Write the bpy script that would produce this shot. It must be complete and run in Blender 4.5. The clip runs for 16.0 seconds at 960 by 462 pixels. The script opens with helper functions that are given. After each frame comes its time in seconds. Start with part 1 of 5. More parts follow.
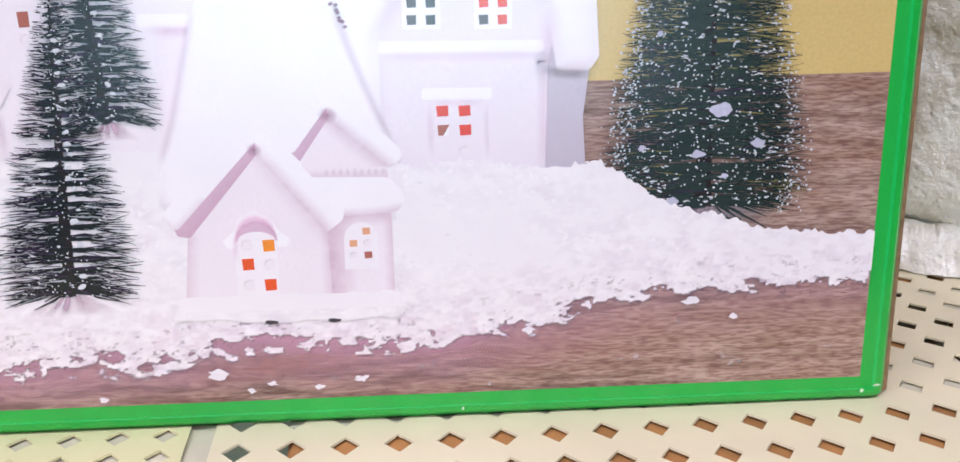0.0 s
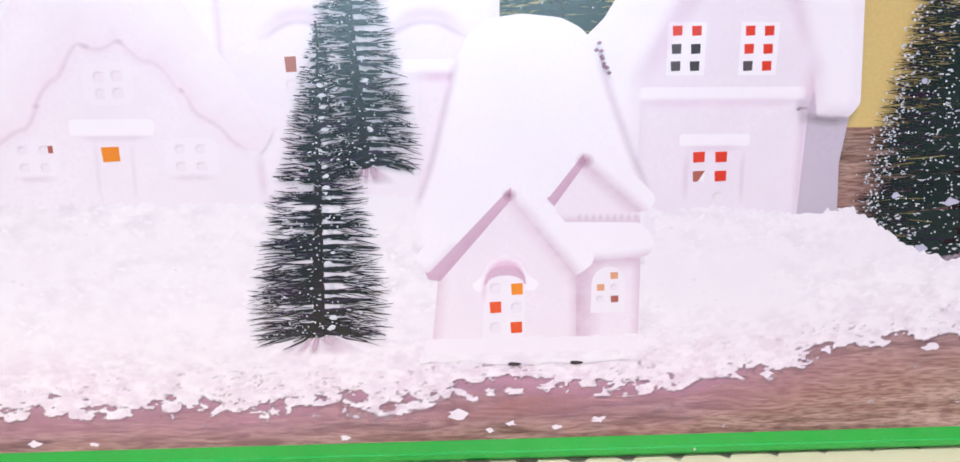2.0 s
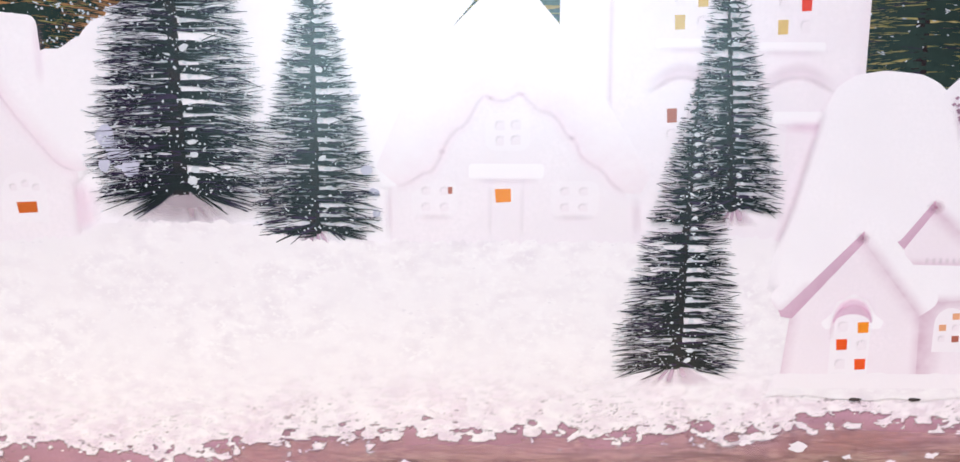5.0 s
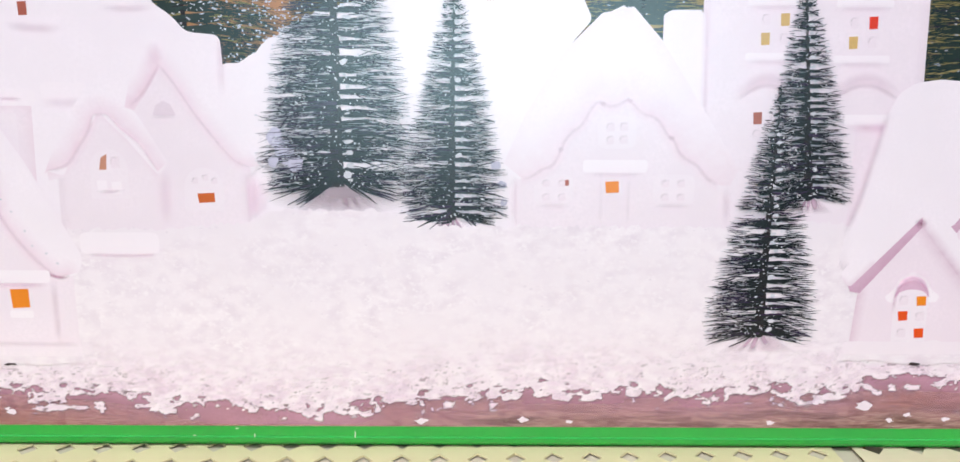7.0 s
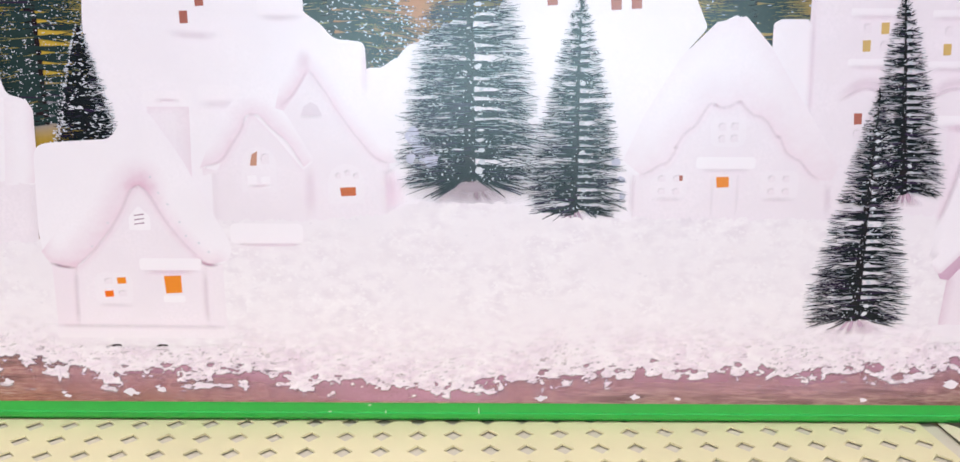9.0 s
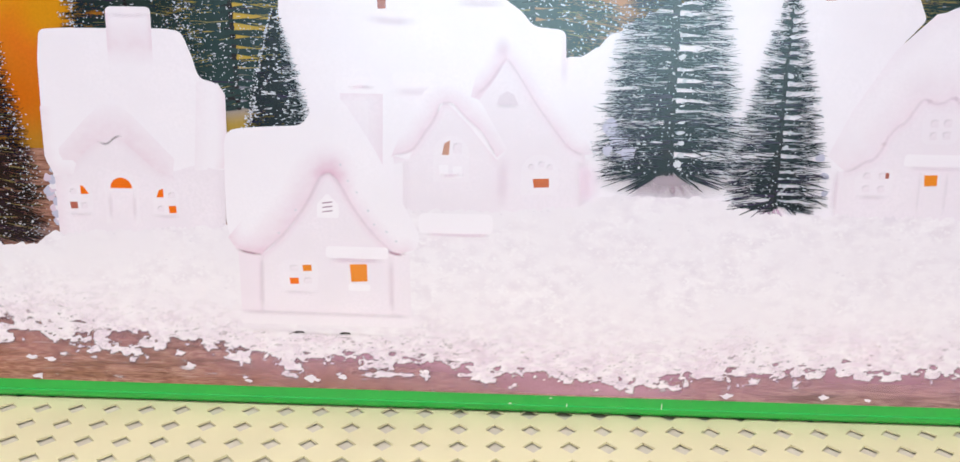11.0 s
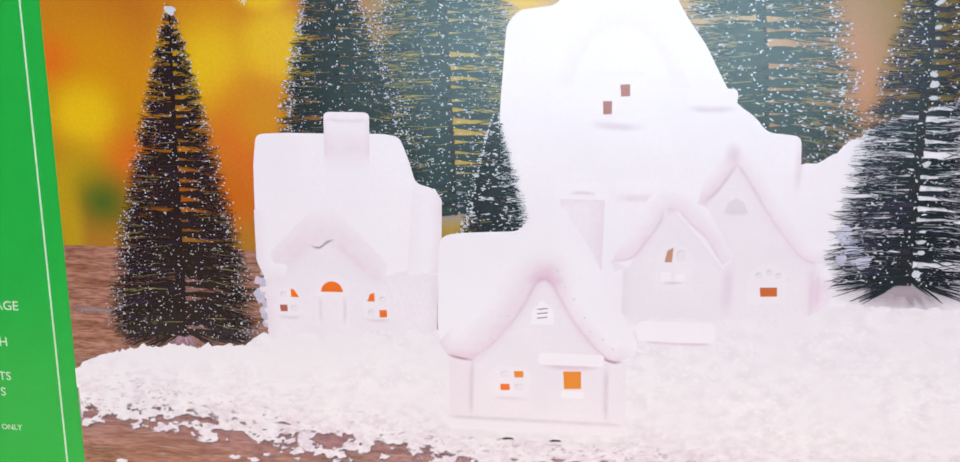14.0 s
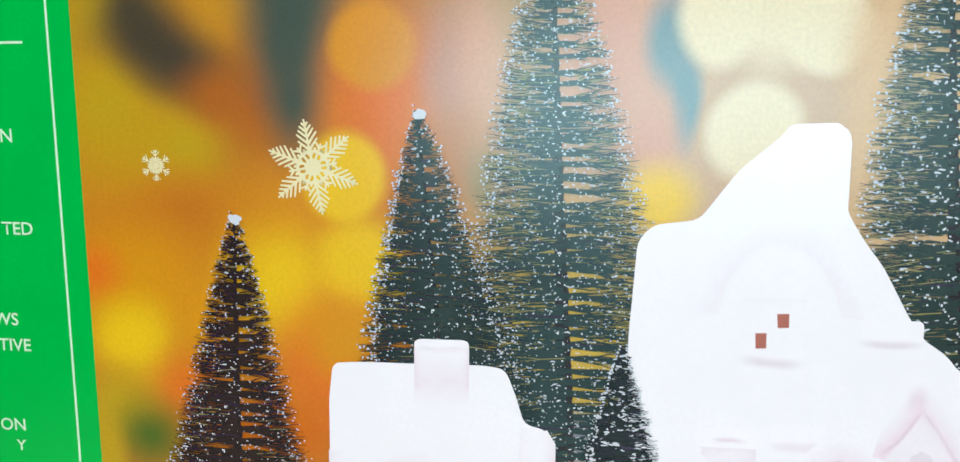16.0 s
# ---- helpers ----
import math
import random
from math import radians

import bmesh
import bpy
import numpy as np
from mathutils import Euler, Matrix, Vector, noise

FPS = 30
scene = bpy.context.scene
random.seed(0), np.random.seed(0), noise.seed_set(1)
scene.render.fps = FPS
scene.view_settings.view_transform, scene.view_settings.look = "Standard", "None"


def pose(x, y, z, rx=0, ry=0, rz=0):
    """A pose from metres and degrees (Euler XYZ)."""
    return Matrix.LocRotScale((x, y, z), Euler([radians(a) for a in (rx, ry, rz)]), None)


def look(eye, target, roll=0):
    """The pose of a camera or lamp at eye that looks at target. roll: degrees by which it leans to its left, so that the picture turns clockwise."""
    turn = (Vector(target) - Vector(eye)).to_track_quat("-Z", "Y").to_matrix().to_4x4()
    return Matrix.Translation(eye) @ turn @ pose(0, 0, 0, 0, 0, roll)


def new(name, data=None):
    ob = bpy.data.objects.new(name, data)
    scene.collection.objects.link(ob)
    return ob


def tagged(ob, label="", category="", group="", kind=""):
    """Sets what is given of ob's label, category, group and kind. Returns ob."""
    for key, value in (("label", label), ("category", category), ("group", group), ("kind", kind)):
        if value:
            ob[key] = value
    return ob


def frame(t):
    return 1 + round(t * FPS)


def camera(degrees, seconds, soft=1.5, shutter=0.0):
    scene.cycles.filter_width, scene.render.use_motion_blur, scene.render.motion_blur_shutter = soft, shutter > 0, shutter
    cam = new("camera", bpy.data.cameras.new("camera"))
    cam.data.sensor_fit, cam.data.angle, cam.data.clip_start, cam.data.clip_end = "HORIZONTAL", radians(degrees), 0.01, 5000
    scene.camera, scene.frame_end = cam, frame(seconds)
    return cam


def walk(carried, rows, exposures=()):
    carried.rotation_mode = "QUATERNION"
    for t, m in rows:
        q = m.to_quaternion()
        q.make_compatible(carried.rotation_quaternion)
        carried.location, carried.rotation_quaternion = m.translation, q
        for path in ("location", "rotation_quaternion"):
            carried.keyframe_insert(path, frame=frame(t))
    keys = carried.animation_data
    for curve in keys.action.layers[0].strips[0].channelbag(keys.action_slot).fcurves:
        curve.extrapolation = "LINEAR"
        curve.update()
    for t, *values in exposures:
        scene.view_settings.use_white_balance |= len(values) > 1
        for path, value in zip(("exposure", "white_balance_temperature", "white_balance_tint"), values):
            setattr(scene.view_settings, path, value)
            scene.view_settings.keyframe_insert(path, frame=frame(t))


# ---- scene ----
cam = camera(52.4, 16.0, soft=1.5)
PATH = [
    # seconds, x, y, z, turn to the left, tilt up, roll
    (0, 0.5216, -0.2628, 0.1237, -5.12, -14.34, -0.21),
    (0.5, 0.5081, -0.2608, 0.1319, -4.89, -15.15, 0.11),
    (1, 0.4939, -0.2560, 0.1350, -4.59, -14.61, 0.35),
    (1.5, 0.4731, -0.2501, 0.1394, -4.38, -15.41, 0.35),
    (2, 0.4600, -0.2500, 0.1445, -3.88, -16.51, 0.28),
    (2.5, 0.4452, -0.2536, 0.1469, -3.41, -16.42, 0.25),
    (3, 0.4233, -0.2520, 0.1505, -3.52, -16.57, 0.38),
    (3.5, 0.4054, -0.2540, 0.1487, -2.86, -16.03, 0.28),
    (4, 0.3987, -0.2563, 0.1466, -0.92, -14.70, 0.24),
    (4.5, 0.3863, -0.2608, 0.1464, -0.39, -14.36, 0.22),
    (4.7, 0.3822, -0.2638, 0.1448, -0.20, -13.53, 0.32),
    (6.8, 0.3419, -0.3158, 0.1372, 0.05, -10.91, 0.09),
    (7, 0.3419, -0.3177, 0.1422, 0.47, -11.56, 0.07),
    (7.5, 0.3316, -0.3271, 0.1435, 0.14, -11.55, 0.21),
    (8, 0.3222, -0.3359, 0.1460, 0.07, -11.54, 0.24),
    (8.5, 0.3094, -0.3438, 0.1475, 0.03, -12.05, 0.24),
    (8.7, 0.3054, -0.3458, 0.1450, 0.17, -11.58, 0.19),
    (11, 0.2428, -0.3372, 0.1551, 2.54, -14.11, 0.80),
    (11.5, 0.2307, -0.3393, 0.1560, 3.90, -13.98, 0.78),
    (12, 0.2154, -0.3439, 0.1594, 4.35, -14.39, 0.81),
    (12.5, 0.2116, -0.3469, 0.1570, 5.22, -13.62, 0.80),
    (13, 0.1963, -0.3436, 0.1683, 5.16, -14.60, 0.62),
    (13.5, 0.1930, -0.3360, 0.1732, 6.01, -13.81, 0.35),
    (14, 0.1866, -0.3237, 0.1838, 6.20, -13.37, 0.16),
    (14.5, 0.1803, -0.3128, 0.1883, 6.59, -11.94, 0.02),
    (15, 0.1769, -0.2977, 0.2029, 6.94, -11.43, -0.08),
    (15.5, 0.1698, -0.2810, 0.2176, 6.95, -10.77, -0.17),
    (16, 0.1541, -0.2632, 0.2232, 8.04, -9.70, -0.25),
]
walk(cam, [(t, pose(x, y, z, 90 + tilt, 0, turn) @ pose(0, 0, 0, 0, 0, roll)) for t, x, y, z, turn, tilt, roll in PATH],
     exposures=[(0, 0.22, 6120, 24), (1, 0.28, 6140, 28), (4, 0.28, 6370, 21), (8, 0.16, 6400, 24), (11, 0.14, 6360, 22), (14, 0.13, 6340, 22), (16, 0.30, 6120, 9)])

# ---- light: a shop aisle with ceiling panels and one bright panel across the aisle ----
world = bpy.data.worlds.new("shop_air")
world.use_nodes = True
world.node_tree.nodes["Background"].inputs[0].default_value = (0.9, 0.93, 1.0, 1)
world.node_tree.nodes["Background"].inputs[1].default_value = 0.1
scene.world = world


def area(name, eye, target, sx, sy, watts, rgb):
    lamp = bpy.data.lights.new(name, "AREA")
    lamp.shape, lamp.size, lamp.size_y, lamp.energy, lamp.color = "RECTANGLE", sx, sy, watts, rgb
    ob = new(name, lamp)
    ob.matrix_world = look(eye, target)
    return ob


area("ceiling_lamp", (0.1, -0.75, 1.38), (0.1, -0.5, 0.0), 2.4, 0.5, 19.5, (1.0, 0.955, 0.965))
area("ceiling_lamp", (0.3, -2.1, 1.38), (0.3, -1.4, 0.0), 2.4, 0.5, 16.2, (1.0, 0.955, 0.965))
area("aisle_lamp", (0.45, -5.40, 0.05), (0.45, 0, 0.05), 2.7, 0.9, 47, (0.46, 0.90, 0.95))

# ---- materials ----


def nodes_of(name):
    m = bpy.data.materials.new(name)
    m.use_nodes = True
    nt = m.node_tree
    return m, nt, nt.nodes["Principled BSDF"]


def add(nt, kind, **props):
    n = nt.nodes.new(kind)
    for k, v in props.items():
        if k in n.inputs:
            n.inputs[k].default_value = v
    return n


def position(nt, scale=(1, 1, 1)):
    geo = nt.nodes.new("ShaderNodeNewGeometry")
    mp = nt.nodes.new("ShaderNodeMapping")
    mp.inputs["Scale"].default_value = scale
    nt.links.new(geo.outputs["Position"], mp.inputs["Vector"])
    return mp.outputs["Vector"]


def mixed(nt, fac, a, b):
    """A colour mix; a and b are colours or sockets."""
    n = nt.nodes.new("ShaderNodeMix")
    n.data_type = "RGBA"
    for slot, v in ((0, fac), (6, a), (7, b)):
        if isinstance(v, tuple):
            n.inputs[slot].default_value = (*v, 1)
        elif isinstance(v, float):
            n.inputs[slot].default_value = v
        else:
            nt.links.new(v, n.inputs[slot])
    return n.outputs[2]


def grain(nt, scale, lo, hi, stretch=(1, 1, 1), detail=4.0):
    tex = add(nt, "ShaderNodeTexNoise", Scale=scale, Detail=detail)
    nt.links.new(position(nt, stretch), tex.inputs["Vector"])
    ramp = nt.nodes.new("ShaderNodeMapRange")
    ramp.inputs[1].default_value, ramp.inputs[2].default_value = lo, hi
    nt.links.new(tex.outputs["Fac"], ramp.inputs[0])
    return ramp.outputs[0]


def tint(rgb, k):
    return tuple(min(1.0, c * k) for c in rgb)


def ink(name, rgb, rough=0.24, var=0.07, cover=0.0, fine=900.0, tone=None):
    """Glossy printed ink with uneven coverage; cover above 0: thin ink that fades out by the mesh's own 'cover' values;
    tone: a second ink printed over it, as strong as the 'cover' values say."""
    m, nt, b = nodes_of(name)
    broad = grain(nt, 45.0, 0.35, 0.65)
    dots = grain(nt, fine, 0.3, 0.7)
    c = mixed(nt, broad, tint(rgb, 1 - var), tint(rgb, 1 + var * 0.4))
    c = mixed(nt, dots, c, tint(rgb, 1 - var * 0.8)) if var > 0 else c
    if tone:
        over = nt.nodes.new("ShaderNodeAttribute")
        over.attribute_name = "cover"
        c = mixed(nt, over.outputs["Fac"], c, tone)
    nt.links.new(c, b.inputs["Base Color"])
    b.inputs["Roughness"].default_value = rough
    b.inputs["Specular IOR Level"].default_value = 0.7
    if cover:
        at = nt.nodes.new("ShaderNodeAttribute")
        at.attribute_name = "cover"
        k = nt.nodes.new("ShaderNodeMath")
        k.operation = "MULTIPLY"
        k.inputs[1].default_value = cover
        nt.links.new(at.outputs["Fac"], k.inputs[0])
        nt.links.new(k.outputs[0], b.inputs["Alpha"])
    return m


GREEN = ink("green_ink", (0.0, 0.45, 0.05), 0.30, 0.08)
LETTER = ink("pale_letter_ink", (0.62, 0.80, 0.58), 0.4, 0.05)
ROOF_RGB, WALL_RGB, PINK_RGB = (0.955, 0.88, 0.915), (0.925, 0.825, 0.87), (0.92, 0.80, 0.855)
ROOF = ink("white_glaze_ink", ROOF_RGB, 0.24, 0.03)
WALL = ink("pale_pink_glaze_ink", WALL_RGB, 0.24, 0.05)
WALL_A = ink("pink_glaze_ink", PINK_RGB, 0.24, 0.05)
WALL_B = ink("lilac_glaze_ink", (0.90, 0.79, 0.85), 0.24, 0.05)
SIDE_B = ink("grey_lilac_ink", (0.62, 0.53, 0.61), 0.24, 0.08)
EAVE = ink("mauve_ink", (0.72, 0.48, 0.60), 0.24, 0.08)
TRIM = ink("white_trim_ink", (0.96, 0.885, 0.915), 0.24, 0.02)
PANE = ink("pale_pane_ink", (0.83, 0.715, 0.77), 0.24, 0.05)
ORANGE = ink("orange_ink", (0.94, 0.17, 0.002), 0.24, 0.08)
AMBER = ink("amber_ink", (0.93, 0.27, 0.012), 0.24, 0.08)
OCHRE = ink("ochre_ink", (0.72, 0.47, 0.16), 0.24, 0.10)
RED = ink("red_ink", (0.82, 0.045, 0.016), 0.24, 0.08)
BRICK = ink("brick_red_ink", (0.46, 0.13, 0.09), 0.24, 0.10)
DARK = ink("dark_ink", (0.05, 0.035, 0.04), 0.24, 0.10)
SHADE = ink("soft_mauve_ink", (1.0, 0.55, 0.80), 0.24, 0.05, cover=0.12)
SHADE_A = ink("soft_rose_ink", (1.0, 0.50, 0.76), 0.24, 0.05, cover=0.22)
RIM = ink("faint_rose_ink", (0.74, 0.44, 0.60), 0.24, 0.04, cover=0.17)
GREYISH = ink("soft_grey_ink", (0.44, 0.37, 0.40), 0.24, 0.05, cover=0.55)
NEEDLE = ink("dark_green_ink", (0.006, 0.007, 0.009), 0.24, 0.3)
# the next three needle inks are lightened: haze from glare is painted into them
NEEDLE_TB = ink("hazed_fir_ink", (0.024, 0.040, 0.034), 0.24, 0.4)
NEEDLE_BACK = ink("hazed_olive_ink", (0.026, 0.046, 0.038), 0.24, 0.4)
NEEDLE_HAZY = ink("hazed_green_ink", (0.027, 0.054, 0.050), 0.24, 0.4)
NEEDLE_BROWN = ink("brown_green_ink", (0.032, 0.013, 0.009), 0.24, 0.3)
TWIG = ink("trunk_ink", (0.020, 0.007, 0.009), 0.24, 0.2)
GLINT = ink("pale_bristle_ink", (0.38, 0.31, 0.10), 0.24, 0.3)
FROST = ink("frost_ink", (0.70, 0.70, 0.74), 0.24, 0.08)
FOOT = ink("foot_ink", (0.62, 0.40, 0.52), 0.24, 0.12, cover=0.95)
VIOLET = ink("violet_black_ink", (0.040, 0.018, 0.055), 0.24, 0.3)
FLAKE = ink("snow_flake_ink", (0.90, 0.82, 0.86), 0.24, 0.10, fine=500.0)
FLAKE_DIM = ink("dim_flake_ink", (0.76, 0.60, 0.70), 0.24, 0.15, fine=500.0)
GAP = ink("flake_shadow_ink", (0.42, 0.24, 0.33), 0.24, 0.2)
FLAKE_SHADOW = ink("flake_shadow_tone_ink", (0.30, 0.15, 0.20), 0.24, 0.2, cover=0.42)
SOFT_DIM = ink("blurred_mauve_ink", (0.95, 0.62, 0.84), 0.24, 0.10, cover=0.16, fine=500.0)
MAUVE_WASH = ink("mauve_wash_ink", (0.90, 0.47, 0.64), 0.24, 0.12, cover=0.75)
WALL_SOFT = ink("soft_wall_ink", (0.905, 0.80, 0.845), 0.24, 0.05)
FRAME = ink("pale_frame_ink", (0.925, 0.835, 0.875), 0.24, 0.03)
PEACH = ink("peach_ink", (0.84, 0.40, 0.22), 0.24, 0.08)
CHIP = ink("lilac_chip_ink", (0.60, 0.57, 0.70), 0.24, 0.15)
BURNT = ink("burnt_orange_ink", (0.64, 0.13, 0.02), 0.24, 0.1)
DUSTY = ink("dusty_orange_ink", (0.62, 0.29, 0.19), 0.24, 0.15)
FAINT = ink("faintest_rose_ink", (1.0, 0.55, 0.80), 0.24, 0.04, cover=0.06)
VERMILION = ink("vermilion_ink", (0.88, 0.09, 0.006), 0.24, 0.08)
SOOT = ink("soot_ink", (0.10, 0.07, 0.08), 0.24, 0.2)
MAUVE, ROSE, BLUSH, HINT = (0.58, 0.32, 0.44), (0.75, 0.47, 0.58), (0.79, 0.56, 0.64), (0.83, 0.64, 0.71)
ROOF_MAUVE, WALL_MAUVE, EAVE_MAUVE = ink("mauve_on_white_ink", ROOF_RGB, 0.24, 0.03, tone=MAUVE), ink("mauve_on_pink_ink", PINK_RGB, 0.24, 0.05, tone=MAUVE), ink("mauve_on_mauve_ink", (0.72, 0.48, 0.60), 0.24, 0.08, tone=MAUVE)
ROOF_ROSE, WALL_ROSE = ink("rose_on_white_ink", ROOF_RGB, 0.24, 0.03, tone=ROSE), ink("rose_on_pink_ink", WALL_RGB, 0.24, 0.05, tone=ROSE)
ROOF_BLUSH, WALL_BLUSH = ink("blush_on_white_ink", ROOF_RGB, 0.24, 0.03, tone=BLUSH), ink("blush_on_pink_ink", WALL_RGB, 0.24, 0.05, tone=BLUSH)
ROOF_HINT, WALL_HINT = ink("hint_on_white_ink", ROOF_RGB, 0.24, 0.03, tone=HINT), ink("hint_on_pink_ink", WALL_RGB, 0.24, 0.05, tone=HINT)
SMUDGE = ink("brown_mauve_ink", (0.62, 0.32, 0.44), 0.24, 0.1, cover=0.5)


def wood_ink():
    m, nt, b = nodes_of("wood_grain_ink")
    long = grain(nt, 1.0, 0.40, 0.60, (45, 1, 420), 8.0)
    wide = grain(nt, 1.0, 0.40, 0.62, (11, 1, 48), 3.0)
    rust = grain(nt, 1.0, 0.50, 0.66, (13, 1, 55), 4.0)
    fine = grain(nt, 1.0, 0.44, 0.58, (240, 1, 1500), 5.0)
    pale = grain(nt, 1.0, 0.58, 0.82, (70, 1, 1100), 4.0)
    c = mixed(nt, long, (0.17, 0.085, 0.062), (0.46, 0.29, 0.23))
    c = mixed(nt, wide, c, (0.40, 0.20, 0.165))
    c = mixed(nt, rust, c, (0.33, 0.145, 0.085))
    dark = nt.nodes.new("ShaderNodeMix")
    dark.data_type, dark.blend_type = "RGBA", "MULTIPLY"
    nt.links.new(fine, dark.inputs[0])
    dark.inputs[7].default_value = (0.66, 0.56, 0.58, 1)
    sep = nt.nodes.new("ShaderNodeSeparateXYZ")
    geo = nt.nodes.new("ShaderNodeNewGeometry")
    nt.links.new(geo.outputs["Position"], sep.inputs[0])
    amber = nt.nodes.new("ShaderNodeMapRange")
    for slot, v in ((1, 0.02), (2, 0.24), (3, 0.7), (4, 0.0)):
        amber.inputs[slot].default_value = v
    nt.links.new(sep.outputs[0], amber.inputs[0])
    c = mixed(nt, amber.outputs[0], c, mixed(nt, long, (0.33, 0.13, 0.06), (0.56, 0.24, 0.155)))
    # the wood turns paler towards its right end
    paler = nt.nodes.new("ShaderNodeMapRange")
    for slot, v in ((1, 0.53), (2, 0.63), (3, 0.0), (4, 0.6)):
        paler.inputs[slot].default_value = v
    nt.links.new(sep.outputs[0], paler.inputs[0])
    c = mixed(nt, paler.outputs[0], c, mixed(nt, long, (0.36, 0.24, 0.18), (0.58, 0.42, 0.34)))
    nt.links.new(c, dark.inputs[6])
    c = mixed(nt, pale, dark.outputs[2], (0.54, 0.34, 0.31))
    nt.links.new(c, b.inputs["Base Color"])
    b.inputs["Roughness"].default_value = 0.24
    b.inputs["Specular IOR Level"].default_value = 0.7
    return m


def snow_ink(name, thin=False):
    m, nt, b = nodes_of(name)
    lumps = grain(nt, 150.0, 0.36, 0.58, (1, 1, 1.5), 6.0)
    bits = grain(nt, 520.0, 0.52, 0.70, (1, 1, 1.4), 3.0)
    broad = grain(nt, 26.0, 0.35, 0.65, (1, 1, 1.7), 4.0)
    c = mixed(nt, lumps, (0.835, 0.745, 0.79), (0.93, 0.855, 0.88))
    c = mixed(nt, bits, c, (0.96, 0.895, 0.912))
    c = mixed(nt, broad, c, (0.90, 0.825, 0.855))
    sep = nt.nodes.new("ShaderNodeSeparateXYZ")
    geo = nt.nodes.new("ShaderNodeNewGeometry")
    nt.links.new(geo.outputs["Position"], sep.inputs[0])
    low = nt.nodes.new("ShaderNodeMapRange")
    for slot, v in ((1, 0.046), (2, 0.018), (3, 0.0), (4, 0.55)):
        low.inputs[slot].default_value = v
    nt.links.new(sep.outputs[2], low.inputs[0])
    deep = nt.nodes.new("ShaderNodeMath")
    deep.operation = "MULTIPLY"
    nt.links.new(low.outputs[0], deep.inputs[0])
    nt.links.new(grain(nt, 210.0, 0.40, 0.62, (1, 1, 1.8), 5.0), deep.inputs[1])
    c = mixed(nt, deep.outputs[0], c, (0.73, 0.58, 0.68))
    nt.links.new(c, b.inputs["Base Color"])
    b.inputs["Roughness"].default_value = 0.24
    b.inputs["Specular IOR Level"].default_value = 0.7
    if thin:
        at = nt.nodes.new("ShaderNodeAttribute")
        at.attribute_name = "cover"
        nt.links.new(at.outputs["Fac"], b.inputs["Alpha"])
    return m


def blurred_lights_ink(base, blobs, name):
    """The out-of-focus lights of the printed background: soft round spots one over another. x, z, radii in mm, softness, colour."""
    m, nt, b = nodes_of(name)
    geo = nt.nodes.new("ShaderNodeNewGeometry")
    warp = add(nt, "ShaderNodeTexNoise", Scale=30.0, Detail=1.0)
    nt.links.new(geo.outputs["Position"], warp.inputs["Vector"])
    shift = nt.nodes.new("ShaderNodeVectorMath")
    shift.operation = "MULTIPLY_ADD"
    shift.inputs[1].default_value = (0.008, 0, 0.008)
    nt.links.new(warp.outputs["Color"], shift.inputs[0])
    nt.links.new(geo.outputs["Position"], shift.inputs[2])
    c = base
    for x, z, rx, rz, soft, rgb in blobs:
        mp = nt.nodes.new("ShaderNodeMapping")
        mp.vector_type = "POINT"
        mp.inputs["Scale"].default_value = (1000 / rx, 0, 1000 / rz)
        mp.inputs["Location"].default_value = (-(x + 4) / rx, 0, -(z + 4) / rz)
        nt.links.new(shift.outputs[0], mp.inputs["Vector"])
        ln = nt.nodes.new("ShaderNodeVectorMath")
        ln.operation = "LENGTH"
        nt.links.new(mp.outputs[0], ln.inputs[0])
        fall = nt.nodes.new("ShaderNodeMapRange")
        fall.interpolation_type = "SMOOTHSTEP"
        for slot, v in ((1, 1 - soft), (2, 1 + soft * 0.5), (3, 0.95), (4, 0.0)):
            fall.inputs[slot].default_value = v
        nt.links.new(ln.outputs["Value"], fall.inputs[0])
        c = mixed(nt, fall.outputs[0], c, rgb)
    dots = grain(nt, 900.0, 0.3, 0.7)
    mul = nt.nodes.new("ShaderNodeMix")
    mul.data_type, mul.blend_type = "RGBA", "MULTIPLY"
    nt.links.new(dots, mul.inputs[0])
    nt.links.new(c, mul.inputs[6])
    mul.inputs[7].default_value = (0.9, 0.9, 0.9, 1)
    nt.links.new(mul.outputs[2], b.inputs["Base Color"])
    b.inputs["Roughness"].default_value = 0.24
    b.inputs["Specular IOR Level"].default_value = 0.7
    return m


